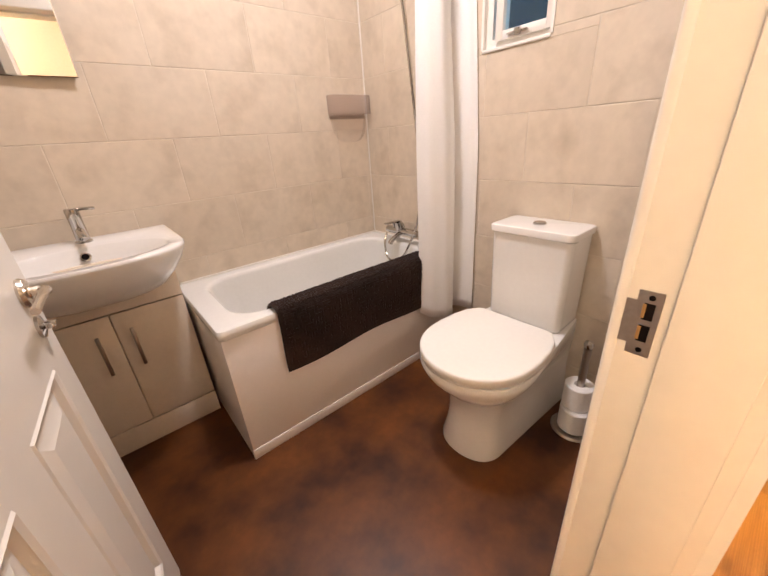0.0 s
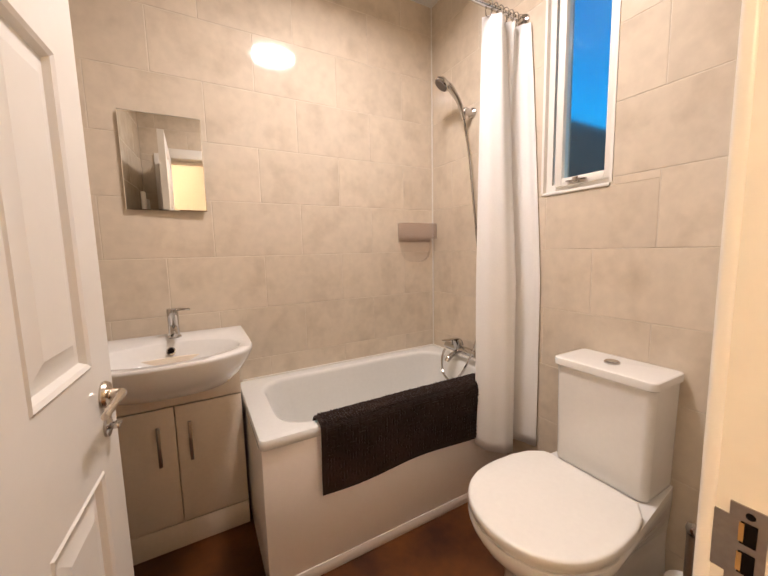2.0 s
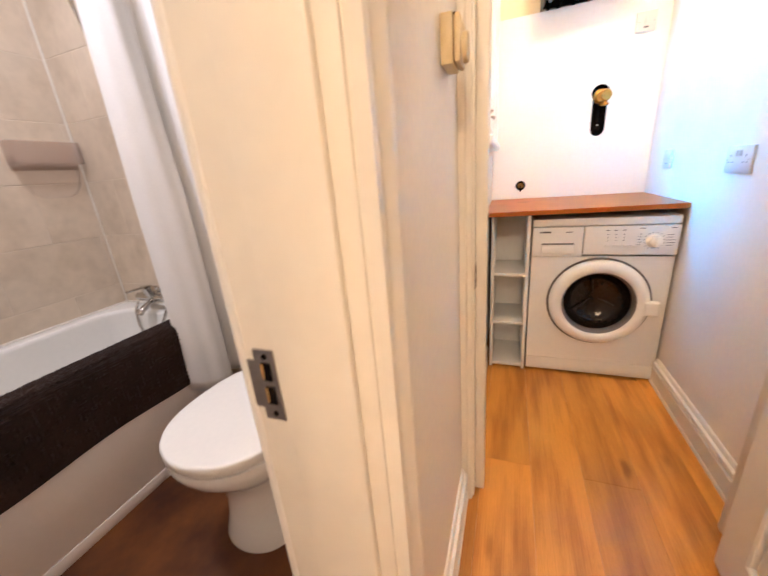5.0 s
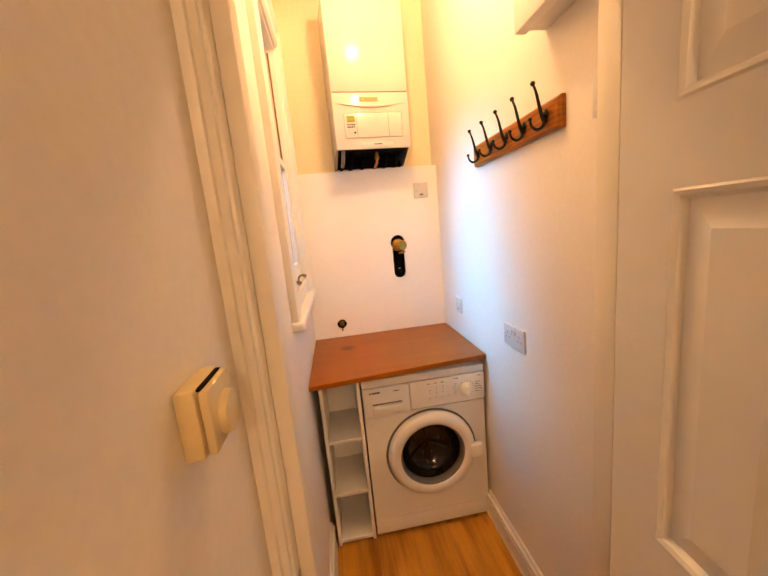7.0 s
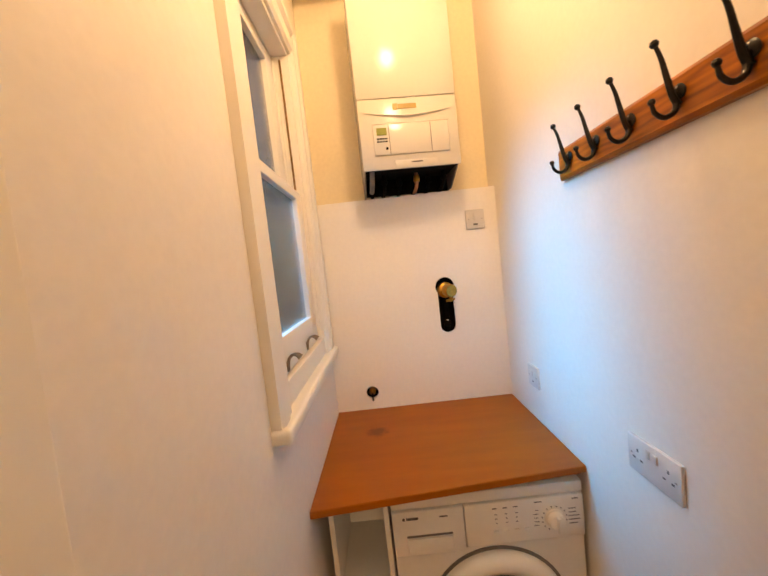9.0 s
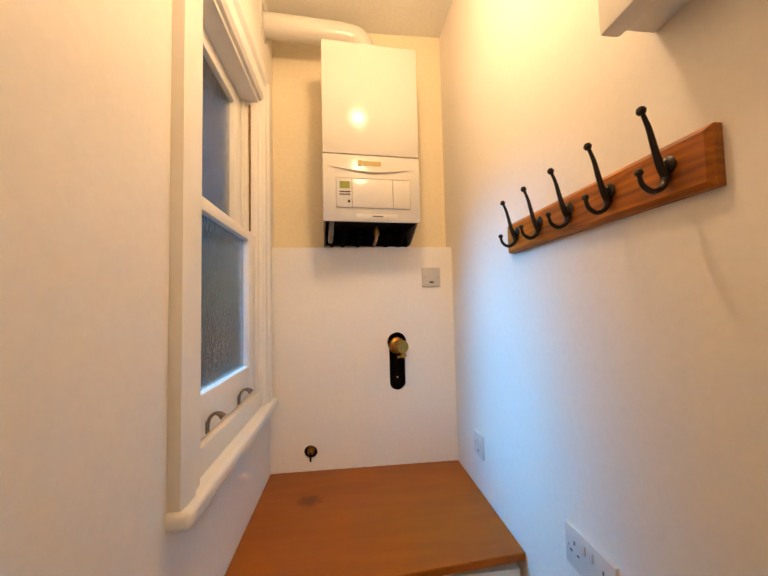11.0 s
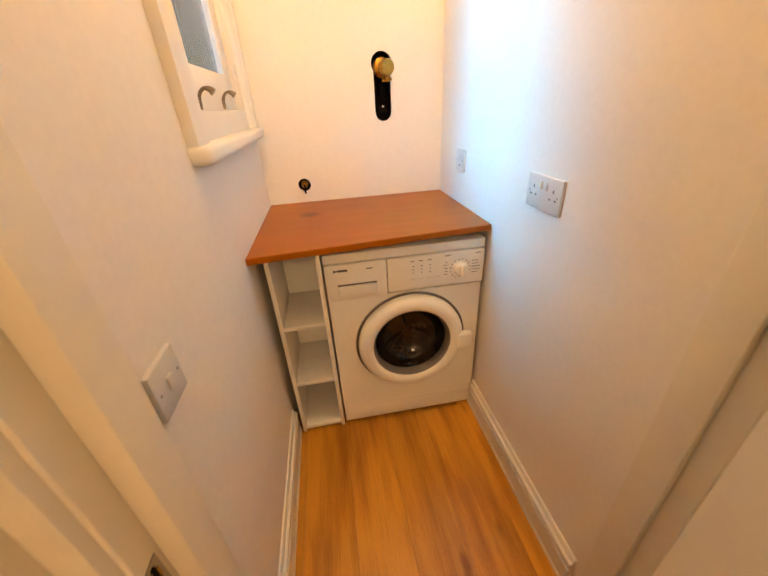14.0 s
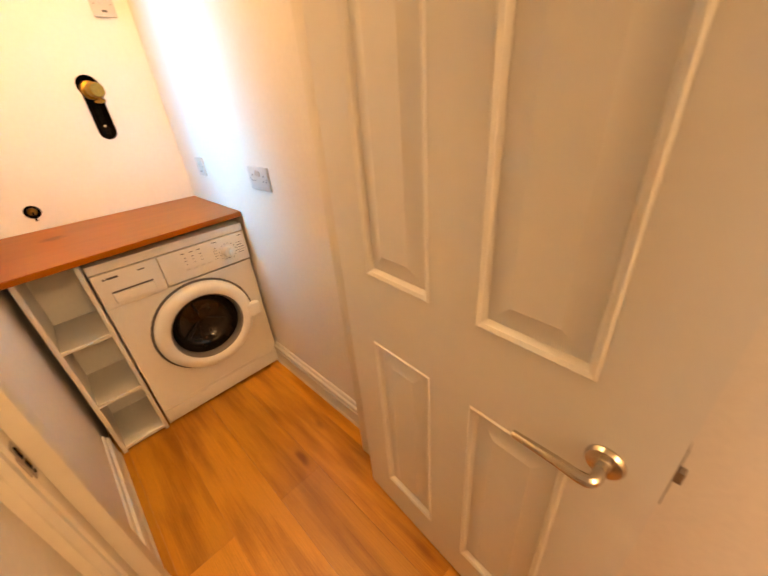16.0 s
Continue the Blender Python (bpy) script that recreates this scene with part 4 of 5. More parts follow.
def shower():
    s = thing("shower_handset", "chrome hand shower in its wall bracket with a hose", "shower", Matrix.Translation((1.95, 1.645, 1.895)))
    part("bracket", lathe([(0, 0), (0.027, 0), (0.026, 0.008), (0.018, 0.014), (0.016, 0.034), (0.019, 0.036), (0.019, 0.056), (0, 0.058)], (1.95, 1.645, 1.895), (-1, 0, 0.05), 22), CHROME, s)
    hb, ht, hd = Vector((1.895, 1.650, 1.855)), Vector((1.862, 1.682, 1.985)), Vector((1.812, 1.716, 2.045))
    pts = smooth_line([hb, (1.888, 1.656, 1.90), (1.877, 1.668, 1.95), ht, (1.842, 1.698, 2.025), hd], 5)
    n = len(pts)
    part("handle", tube(pts, [0.010 + 0.008 * min(1, k / n * 1.3) for k in range(n)], 12), CHROME, s)
    ax = Vector((-0.55, 0.30, -0.75)).normalized()
    part("head", lathe([(0.012, -0.022), (0.030, -0.014), (0.042, 0.0), (0.044, 0.010), (0.040, 0.015), (0, 0.016)], hd, ax, 26), CHROME, s)
    part("spray_face", lathe([(0, 0.0162), (0.037, 0.0162), (0.036, 0.019), (0, 0.019)], hd, ax, 26), RUBBER, s, "grey spray face")
    part("hose", tube(smooth_line([hb, (1.898, 1.640, 1.80), (1.912, 1.625, 1.66), (1.920, 1.600, 1.42), (1.922, 1.565, 1.15), (1.915, 1.540, 0.90), (1.892, 1.545, 0.72), (1.845, 1.56, 0.60), (1.815, 1.60, 0.515), (1.808, 1.66, 0.480), (1.815, 1.725, 0.505), (1.842, 1.768, 0.575), (1.868, 1.772, 0.622)], 9), 0.0062, 9), CHROME, s, "ribbed chrome shower hose")
    m = thing("bath_mixer_tap", "chrome wall-mounted bath mixer tap", "tap", Matrix.Translation((1.95, 1.66, 0.635)))
    for y in (1.555, 1.74):
        part("wall_plate", lathe([(0, 0), (0.032, 0), (0.031, 0.006), (0.018, 0.020), (0.016, 0.055), (0, 0.055)], (1.95, y, 0.645), (-1, 0, -0.05), 22), CHROME, m)
    part("body", tube([(1.880, 1.535, 0.645), (1.880, 1.56, 0.645), (1.880, 1.74, 0.645), (1.880, 1.775, 0.645)], [0.018, 0.022, 0.022, 0.018], 16), CHROME, m)
    part("cartridge", lathe([(0.022, 0), (0.023, 0.03), (0.020, 0.048), (0, 0.050)], (1.872, 1.665, 0.655), (-0.25, 0, 1), 20), CHROME, m)
    part("lever", boxes((1.765, 1.868, 1.655, 1.677, 0.703, 0.711), bevel=0.003), CHROME, m)
    part("spout", tube(smooth_line([(1.872, 1.66, 0.635), (1.84, 1.66, 0.625), (1.80, 1.662, 0.605), (1.79, 1.663, 0.590)], 5), 0.014, 12), CHROME, m)
    part("diverter", lathe([(0.007, 0), (0.007, 0.012), (0.012, 0.014), (0.012, 0.024), (0, 0.025)], (1.872, 1.71, 0.664), (0, 0, 1), 14), CHROME, m)


def caddy():
    c = thing("shower_caddy", "clear plastic corner caddy fixed to the tiles", "shelf", Matrix.Translation((1.82, 1.95, 1.26)))
    x0, x1, y0, y1, z0, z1 = 1.69, 1.936, 1.935, 1.986, 1.262, 1.352
    part("tray", boxes((x0, x1, y0, y1, z0, z0 + 0.003), (x0, x1, y0, y0 + 0.003, z0 + 0.003, z1), (x0, x0 + 0.003, y0 + 0.003, y1, z0 + 0.003, z1), (x1 - 0.003, x1, y0 + 0.003, y1, z0 + 0.003, z1)), CLEAR, c)
    part("back_plate", boxes((x0 + 0.004, x1 - 0.004, y1, y1 + 0.003, z0 - 0.02, z1 + 0.004)), CLEAR, c)
    part("lip", tube([(x0, y0 + 0.0015, z1), (x1, y0 + 0.0015, z1)], 0.0035, 8), CLEAR, c)
    part("rim", tube([(x1, y0 + 0.001, z1), (x1, y0 + 0.001, z0)], 0.0016, 6), RUBBER, c)
    # the scooped holder under the tray
    hw, mx = (x1 - x0) / 2 - 0.012, (x0 + x1) / 2
    arc = [math.radians(180 + 180 * k / 20) for k in range(21)]
    scoop = [[(mx + hw * f * math.copysign(abs(math.cos(a)) ** 0.6, math.cos(a)), yy, z0 - 0.004 + 0.135 * f * math.sin(a)) for a in arc] for f, yy in ((1.0, 1.988), (1.0, 1.962), (0.93, 1.952))]
    part("scoop", rings(scoop, cap0=False), CLEAR, c)


def toilet():
    t = thing("toilet", "white close-coupled toilet with the lid down", "toilet", Matrix.Translation((1.66, 0.857, 0)))
    cy = 0.857

    def pan(xf, w, xs, wb, z, n=18, sq=0.82):
        """Outline with a rounded front at xf, full width w at xs, back width wb against the wall."""
        xb = 1.945
        pts = []
        for k in range(n + 1):
            a = math.pi * k / n - math.pi / 2
            pts.append((xs - (xs - xf) * max(0, math.cos(a)) ** sq, cy + w * math.sin(a) * (1.0), z))
        mid = (xs + xb) / 2
        return pts + [(mid, cy + (w + wb) / 2, z), (xb, cy + wb, z), (xb, cy - wb, z), (mid, cy - (w + wb) / 2, z)]

    L = [pan(1.372, 0.127, 1.52, 0.149, 0.0, sq=0.6), pan(1.372, 0.126, 1.52, 0.149, 0.02, sq=0.6), pan(1.394, 0.112, 1.52, 0.145, 0.09, sq=0.62), pan(1.400, 0.108, 1.52, 0.142, 0.16, sq=0.64), pan(1.392, 0.112, 1.52, 0.140, 0.20, sq=0.7),
         pan(1.378, 0.124, 1.52, 0.142, 0.250), pan(1.352, 0.146, 1.51, 0.145, 0.285), pan(1.318, 0.172, 1.50, 0.147, 0.320), pan(1.291, 0.192, 1.50, 0.149, 0.352), pan(1.278, 0.203, 1.50, 0.149, 0.378), pan(1.273, 0.206, 1.50, 0.149, 0.396), pan(1.276, 0.203, 1.50, 0.149, 0.408), pan(1.30, 0.18, 1.50, 0.14, 0.410)]
    part("pan", rings(L), CERAMIC, t, smooth=60)

    def lid(g, z):
        pts = []
        for k in range(29):
            a = math.pi * k / 28 - math.pi / 2
            pts.append((1.52 - (0.248 + g) * max(0, math.cos(a)) ** 0.80, cy + (0.207 + g) * math.sin(a), z))
        return pts + [(1.60, cy + 0.201 + g, z), (1.66, cy + 0.187 + g, z), (1.705, cy + 0.158 + g, z), (1.715 + g * 0.5, cy + 0.14 + g, z), (1.715 + g * 0.5, cy - 0.14 - g, z), (1.705, cy - 0.158 - g, z), (1.66, cy - 0.187 - g, z), (1.60, cy - 0.201 - g, z)]

    part("seat", rings([lid(-0.014, 0.4105), lid(-0.008, 0.411), lid(-0.006, 0.416), lid(-0.008, 0.418)]), PLASTIC, t, smooth=50)
    part("lid", rings([lid(-0.004, 0.4195), lid(0.0, 0.424), lid(0.0, 0.444), lid(-0.002, 0.4475), lid(-0.005, 0.4492), lid(-0.010, 0.4497), lid(-0.016, 0.450)]), PLASTIC, t, smooth=50)
    for dy in (-0.125, 0.125):
        part("hinge", boxes((1.716, 1.742, cy + dy - 0.018, cy + dy + 0.018, 0.409, 0.432), bevel=0.006), PLASTIC, t)
    part("cistern", rings([round_rect(1.772, 1.945, 0.714, 1.000, 0.411, 0.024), round_rect(1.767, 1.945, 0.709, 1.005, 0.417, 0.024), round_rect(1.766, 1.945, 0.708, 1.006, 0.43, 0.024), round_rect(1.762, 1.945, 0.703, 1.011, 0.76, 0.024), round_rect(1.762, 1.945, 0.703, 1.011, 0.768, 0.024)]), CERAMIC, t, smooth=40)
    part("cistern_lid", rings([round_rect(1.757, 1.947, 0.699, 1.015, 0.770, 0.026), round_rect(1.753, 1.947, 0.695, 1.019, 0.774, 0.026), round_rect(1.753, 1.947, 0.695, 1.019, 0.793, 0.022), round_rect(1.7545, 1.9455, 0.6965, 1.0175, 0.7975, 0.021), round_rect(1.759, 1.941, 0.701, 1.013, 0.7995, 0.018),
                               round_rect(1.764, 1.936, 0.706, 1.008, 0.800, 0.016)]), CERAMIC, t, smooth=40)
    part("flush_button", lathe([(0, 0), (0.024, 0), (0.024, 0.004), (0.020, 0.006), (0.0205, 0.008), (0, 0.009)], (1.845, cy + 0.005, 0.8005), (0, 0, 1), 24), CHROME, t, "round chrome flush button")


def roll_stand():
    s = thing("toilet_roll_stand", "steel toilet roll stand holding two paper rolls", "roll holder", Matrix.Translation((1.80, 0.607, 0)))
    c = Vector((1.80, 0.607, 0))
    part("base", lathe([(0, 0), (0.078, 0), (0.080, 0.005), (0.074, 0.011), (0.02, 0.014), (0, 0.014)], c, seg=36), STEEL, s)
    part("pole", lathe([(0.0135, 0.012), (0.0135, 0.385)], c, seg=16), STEEL, s)
    part("knob", lathe([(0.004, 0.383), (0.014, 0.388), (0.0175, 0.400), (0.014, 0.412), (0, 0.418)], c, seg=18), CHROME, s)
    for z, dx, r in ((0.015, -0.004, 0.057), (0.117, 0.006, 0.052)):
        o = c + Vector((dx, dx * 0.7, 0))
        prof = [(0.020, z), (r - 0.004, z), (r, z + 0.004), (r, z + 0.096), (r - 0.004, z + 0.0995), (0.020, z + 0.0995), (0.0185, z + 0.097), (0.0185, z + 0.003)]
        solid("toilet_roll", rings([*[[o + Vector((q * math.cos(a), q * math.sin(a), h)) for a in [2 * math.pi * k / 36 for k in range(36)]] for q, h in prof + prof[:1]]], cap0=False, cap1=False), PAPER,
              "white toilet paper roll on the steel stand", "toilet roll", "rolls on the stand")


def mirror():
    m = thing("mirror", "frameless rectangular mirror on the tiles above the basin", "mirror", Matrix.Translation((0.55, 1.99, 1.385)))
    part("backing", boxes((0.412, 0.690, 1.980, 1.990, 1.391, 1.766)), RUBBER, m)
    part("glass", rings([[(0.406, 1.979, 1.385), (0.696, 1.968, 1.385), (0.696, 1.968, 1.772), (0.406, 1.979, 1.772)], [(0.406, 1.976, 1.385), (0.696, 1.965, 1.385), (0.696, 1.965, 1.772), (0.406, 1.976, 1.772)],
                         [(0.409, 1.9745, 1.388), (0.693, 1.9637, 1.388), (0.693, 1.9637, 1.769), (0.409, 1.9745, 1.769)]]), MIRROR, m, smooth=0)


def airer():
    """Folded behind the open door; it shows in the mirror."""
    a = thing("clothes_airer", "folded white clothes airer with dark rods behind the bathroom door", "clothes airer", Matrix.Translation((0.27, 0.7, 0)))
    for x, y in ((0.245, 0.56), (0.285, 0.92)):
        part("post", boxes((x - 0.012, x + 0.012, y - 0.022, y + 0.022, 0, 1.62), bevel=0.006), PLASTIC, a)
    for z in (0.3, 0.55, 0.8, 1.05, 1.3, 1.5):
        part("rod", tube([(0.245, 0.58, z), (0.285, 0.90, z + 0.02)], 0.006, 8), IRON, a)


def bath_lamp():
    c = thing("ceiling_light", "round opal bathroom ceiling light", "ceiling light", Matrix.Translation((1.2, 1.2, BH)))
    part("base", lathe([(0, 0), (0.150, 0), (0.150, -0.014), (0.142, -0.018), (0, -0.018)], (1.2, 1.2, BH), seg=40), PLASTIC, c)
    part("diffuser", lathe([(0.139, -0.018), (0.136, -0.034), (0.115, -0.047), (0.06, -0.053), (0, -0.054)], (1.2, 1.2, BH), seg=40, cap0=False), DIFFUSER, c)


vanity()
basin()
bath()
bath_mat()
curtain()
shower()
caddy()
toilet()
roll_stand()
mirror()
bath_lamp()

airer()


# ---- hall and utility things ----
def thermostat():
    t = thing("thermostat", "ivory room thermostat with a round dial on the hall wall", "thermostat", Matrix.Translation((1.585, 0.219, 1.285)))
    part("case", boxes((1.545, 1.625, 0.197, 0.219, 1.283, 1.363), bevel=0.003), IVORY, t)
    part("cover", boxes((1.547, 1.623, 0.184, 0.1955, 1.285, 1.361), bevel=0.005), IVORY, t)
    part("slot", boxes((1.553, 1.617, 0.1925, 0.1985, 1.3595, 1.3622)), DARK, t)
    part("dial", lathe([(0, 0), (0.026, 0), (0.025, 0.008), (0.022, 0.010), (0, 0.010)], (1.590, 0.184, 1.316), (0, -1, 0), 28), IVORY, t)


def plate(name, label, cat, axis, at, out, a0, a1, z0, z1, rockers=(), pins=(), screws=()):
    """A wiring plate on a wall: axis x or y = at, its face along out; rockers and pins in metres from its centre."""
    s = thing(name, label, cat, Matrix.Translation((at, a0, z0) if axis == "x" else (a0, at, z0)))

    def bx(p0, p1, o0, o1, q0, q1):
        lo, hi = sorted((at + out * o0, at + out * o1))
        return (lo, hi, p0, p1, q0, q1) if axis == "x" else (p0, p1, lo, hi, q0, q1)

    part("plate", boxes(bx(a0, a1, 0, 0.009, z0, z1), bevel=0.002), SWITCH, s)
    ca, cz = (a0 + a1) / 2, (z0 + z1) / 2
    for da, dz, w, h in rockers:
        part("rocker", boxes(bx(ca + da - w / 2, ca + da + w / 2, 0.008, 0.013, cz + dz - h / 2, cz + dz + h / 2), bevel=0.0015), SWITCH, s)
    for da, dz, w, h in pins:
        part("slot", boxes(bx(ca + da - w / 2, ca + da + w / 2, 0.0086, 0.0096, cz + dz - h / 2, cz + dz + h / 2)), GREY, s)
    for da, dz in screws:
        o = (at + out * 0.009, ca + da, cz + dz) if axis == "x" else (ca + da, at + out * 0.009, cz + dz)
        part("screw", lathe([(0, 0), (0.0028, 0), (0.002, 0.001), (0, 0.001)], o, (out, 0, 0) if axis == "x" else (0, out, 0), 10), STEEL, s)


def wiring():
    pins = []
    for c in (-0.042, 0.042):
        pins += [(c, 0.012, 0.004, 0.008), (c - 0.011, -0.008, 0.007, 0.004), (c + 0.011, -0.008, 0.007, 0.004)]
    plate("double_socket", "white double wall socket above the worktop end", "socket", "y", UY0, 1, 2.287, 2.433, 1.012, 1.098, [(-0.011, 0.020, 0.011, 0.02), (0.011, 0.020, 0.011, 0.02)], pins, [(-0.06, 0), (0.06, 0)])
    plate("wall_switch", "white switched spur beside the worktop", "switch", "y", UY0, 1, 2.905, 2.988, 1.02, 1.104, [(0, 0.012, 0.012, 0.022)], [(0, -0.02, 0.012, 0.006)], [(-0.03, 0), (0.03, 0)])
    plate("wall_switch", "white fused spur switch under the boiler", "switch", "x", UX1, -1, -0.557, -0.472, 1.677, 1.763, [(0.002, 0.014, 0.016, 0.034)], [(0.0, -0.024, 0.02, 0.008)], [(-0.03, 0), (0.03, 0)])
    plate("wall_switch", "white light switch on the wall by the doorway", "switch", "y", UY1, -1, 1.943, 2.026, 0.894, 0.977, [(0, 0, 0.013, 0.024)], [], [(-0.03, 0), (0.03, 0)])
    plate("wall_switch", "white key switch plate beside the door frame", "switch", "y", UY0, 1, 1.907, 1.962, 1.725, 1.812, [(0.004, -0.03, 0.02, 0.012)], [(0.0, 0.006, 0.008, 0.010)], [])


def consumer_unit():
    c = thing("consumer_unit", "cream electrical consumer unit high on the wall", "fuse box", Matrix.Translation((1.98, UY0, 2.01)))
    part("back_box", boxes((1.80 + 0.075, 2.150, UY0, UY0 + 0.055, 2.012, 2.26), bevel=0.003), PLASTIC, c)
    part("cover", boxes((1.874, 2.156, UY0 + 0.056, UY0 + 0.092, 2.004, 2.268), bevel=0.006), PLASTIC, c)
    part("sticker", boxes((2.02, 2.12, UY0 + 0.092, UY0 + 0.0935, 2.10, 2.15)), STICKER, c, "yellow warning sticker")
    part("flap", boxes((1.90, 2.13, UY0 + 0.092, UY0 + 0.100, 2.16, 2.24), bevel=0.002), PLASTIC, c)


def coat_rack():
    r = thing("coat_rack", "stained pine coat rail with five black iron hooks", "coat rack", Matrix.Translation((2.35, UY0, 1.735)))
    y = UY0
    part("board", rings([[(2.066, y, 1.737), (2.632, y, 1.737), (2.632, y, 1.821), (2.066, y, 1.821)], [(2.066, y + 0.012, 1.737), (2.632, y + 0.012, 1.737), (2.632, y + 0.012, 1.821), (2.066, y + 0.012, 1.821)],
                         [(2.074, y + 0.019, 1.745), (2.624, y + 0.019, 1.745), (2.624, y + 0.019, 1.813), (2.074, y + 0.019, 1.813)]]), PINE, r, smooth=0)
    b = y + 0.019
    for k in range(5):
        x = 2.124 + 0.111 * k
        up = smooth_line([(x, b + 0.004, 1.766), (x, b + 0.014, 1.786), (x, b + 0.022, 1.816), (x, b + 0.029, 1.844), (x, b + 0.038, 1.866)], 5)
        h = tube(up, [0.0062 - 0.0032 * i / (len(up) - 1) for i in range(len(up))], 10)
        lathe([(0.001, -0.007), (0.005, -0.005), (0.0072, 0), (0.005, 0.005), (0.001, 0.007)], up[-1] + Vector((0, 0.001, 0.002)), (0, 0.3, 1), 12, bm=h)
        low = smooth_line([(x, b + 0.006, 1.785), (x, b + 0.010, 1.758), (x, b + 0.028, 1.748), (x, b + 0.044, 1.757), (x, b + 0.049, 1.773)], 5)
        tube(low, [0.0056 - 0.0024 * i / (len(low) - 1) for i in range(len(low))], 10, bm=h)
        lathe([(0.001, -0.006), (0.0045, -0.004), (0.0062, 0), (0.0045, 0.004), (0.001, 0.006)], low[-1] + Vector((0, 0, 0.002)), (0, 0, 1), 12, bm=h)
        lathe([(0.012, 0), (0.014, 0.003), (0.010, 0.006), (0, 0.007)], (x, b, 1.787), (0, 1, 0), 16, bm=h)
        hk = part("hook", h, IRON, r, "black iron double hook")
        for z in (1.795, 1.770):
            part("screw", lathe([(0, 0), (0.003, 0), (0, 0.002)], (x, b + 0.0055, z), (0, 1, 0), 8), STEEL, hk)


def worktop():
    o = [(2.560, UY1 - 0.001, 0.866), (2.632, UY0 + 0.001, 0.866), (UX1 - 0.001, UY0 + 0.001, 0.866), (UX1 - 0.001, UY1 - 0.001, 0.866)]
    bm = prism(o, (0, 0, 0.022))
    bmesh.ops.bevel(bm, geom=bm.edges[:], offset=0.002, segments=2, affect="EDGES")
    solid("worktop", bm, COUNTER, "cherry-coloured wooden worktop over the washing machine", "worktop")


def shelf_unit():
    s = thing("shelf_unit", "narrow white open shelf unit beside the washing machine", "shelf", Matrix.Translation((2.9, 0.085, 0)))
    x0, x1, y0, y1 = 2.648, 3.18, -0.006, 0.180
    part("side_panel", boxes((x0, x1, y0, y0 + 0.016, 0.0, 0.865), bevel=0.001), PLASTIC, s)
    part("side_panel", boxes((x0, x1, y1 - 0.016, y1, 0.0, 0.865), bevel=0.001), PLASTIC, s)
    part("back_panel", boxes((x1 - 0.25, x1 - 0.24, y0 + 0.016, y1 - 0.016, 0.02, 0.865)), PLASTIC, s)
    for z in (0.012, 0.268, 0.545):
        part("shelf", boxes((x0 + 0.003, x1 - 0.25, y0 + 0.016, y1 - 0.016, z, z + 0.016), bevel=0.001), PLASTIC, s)


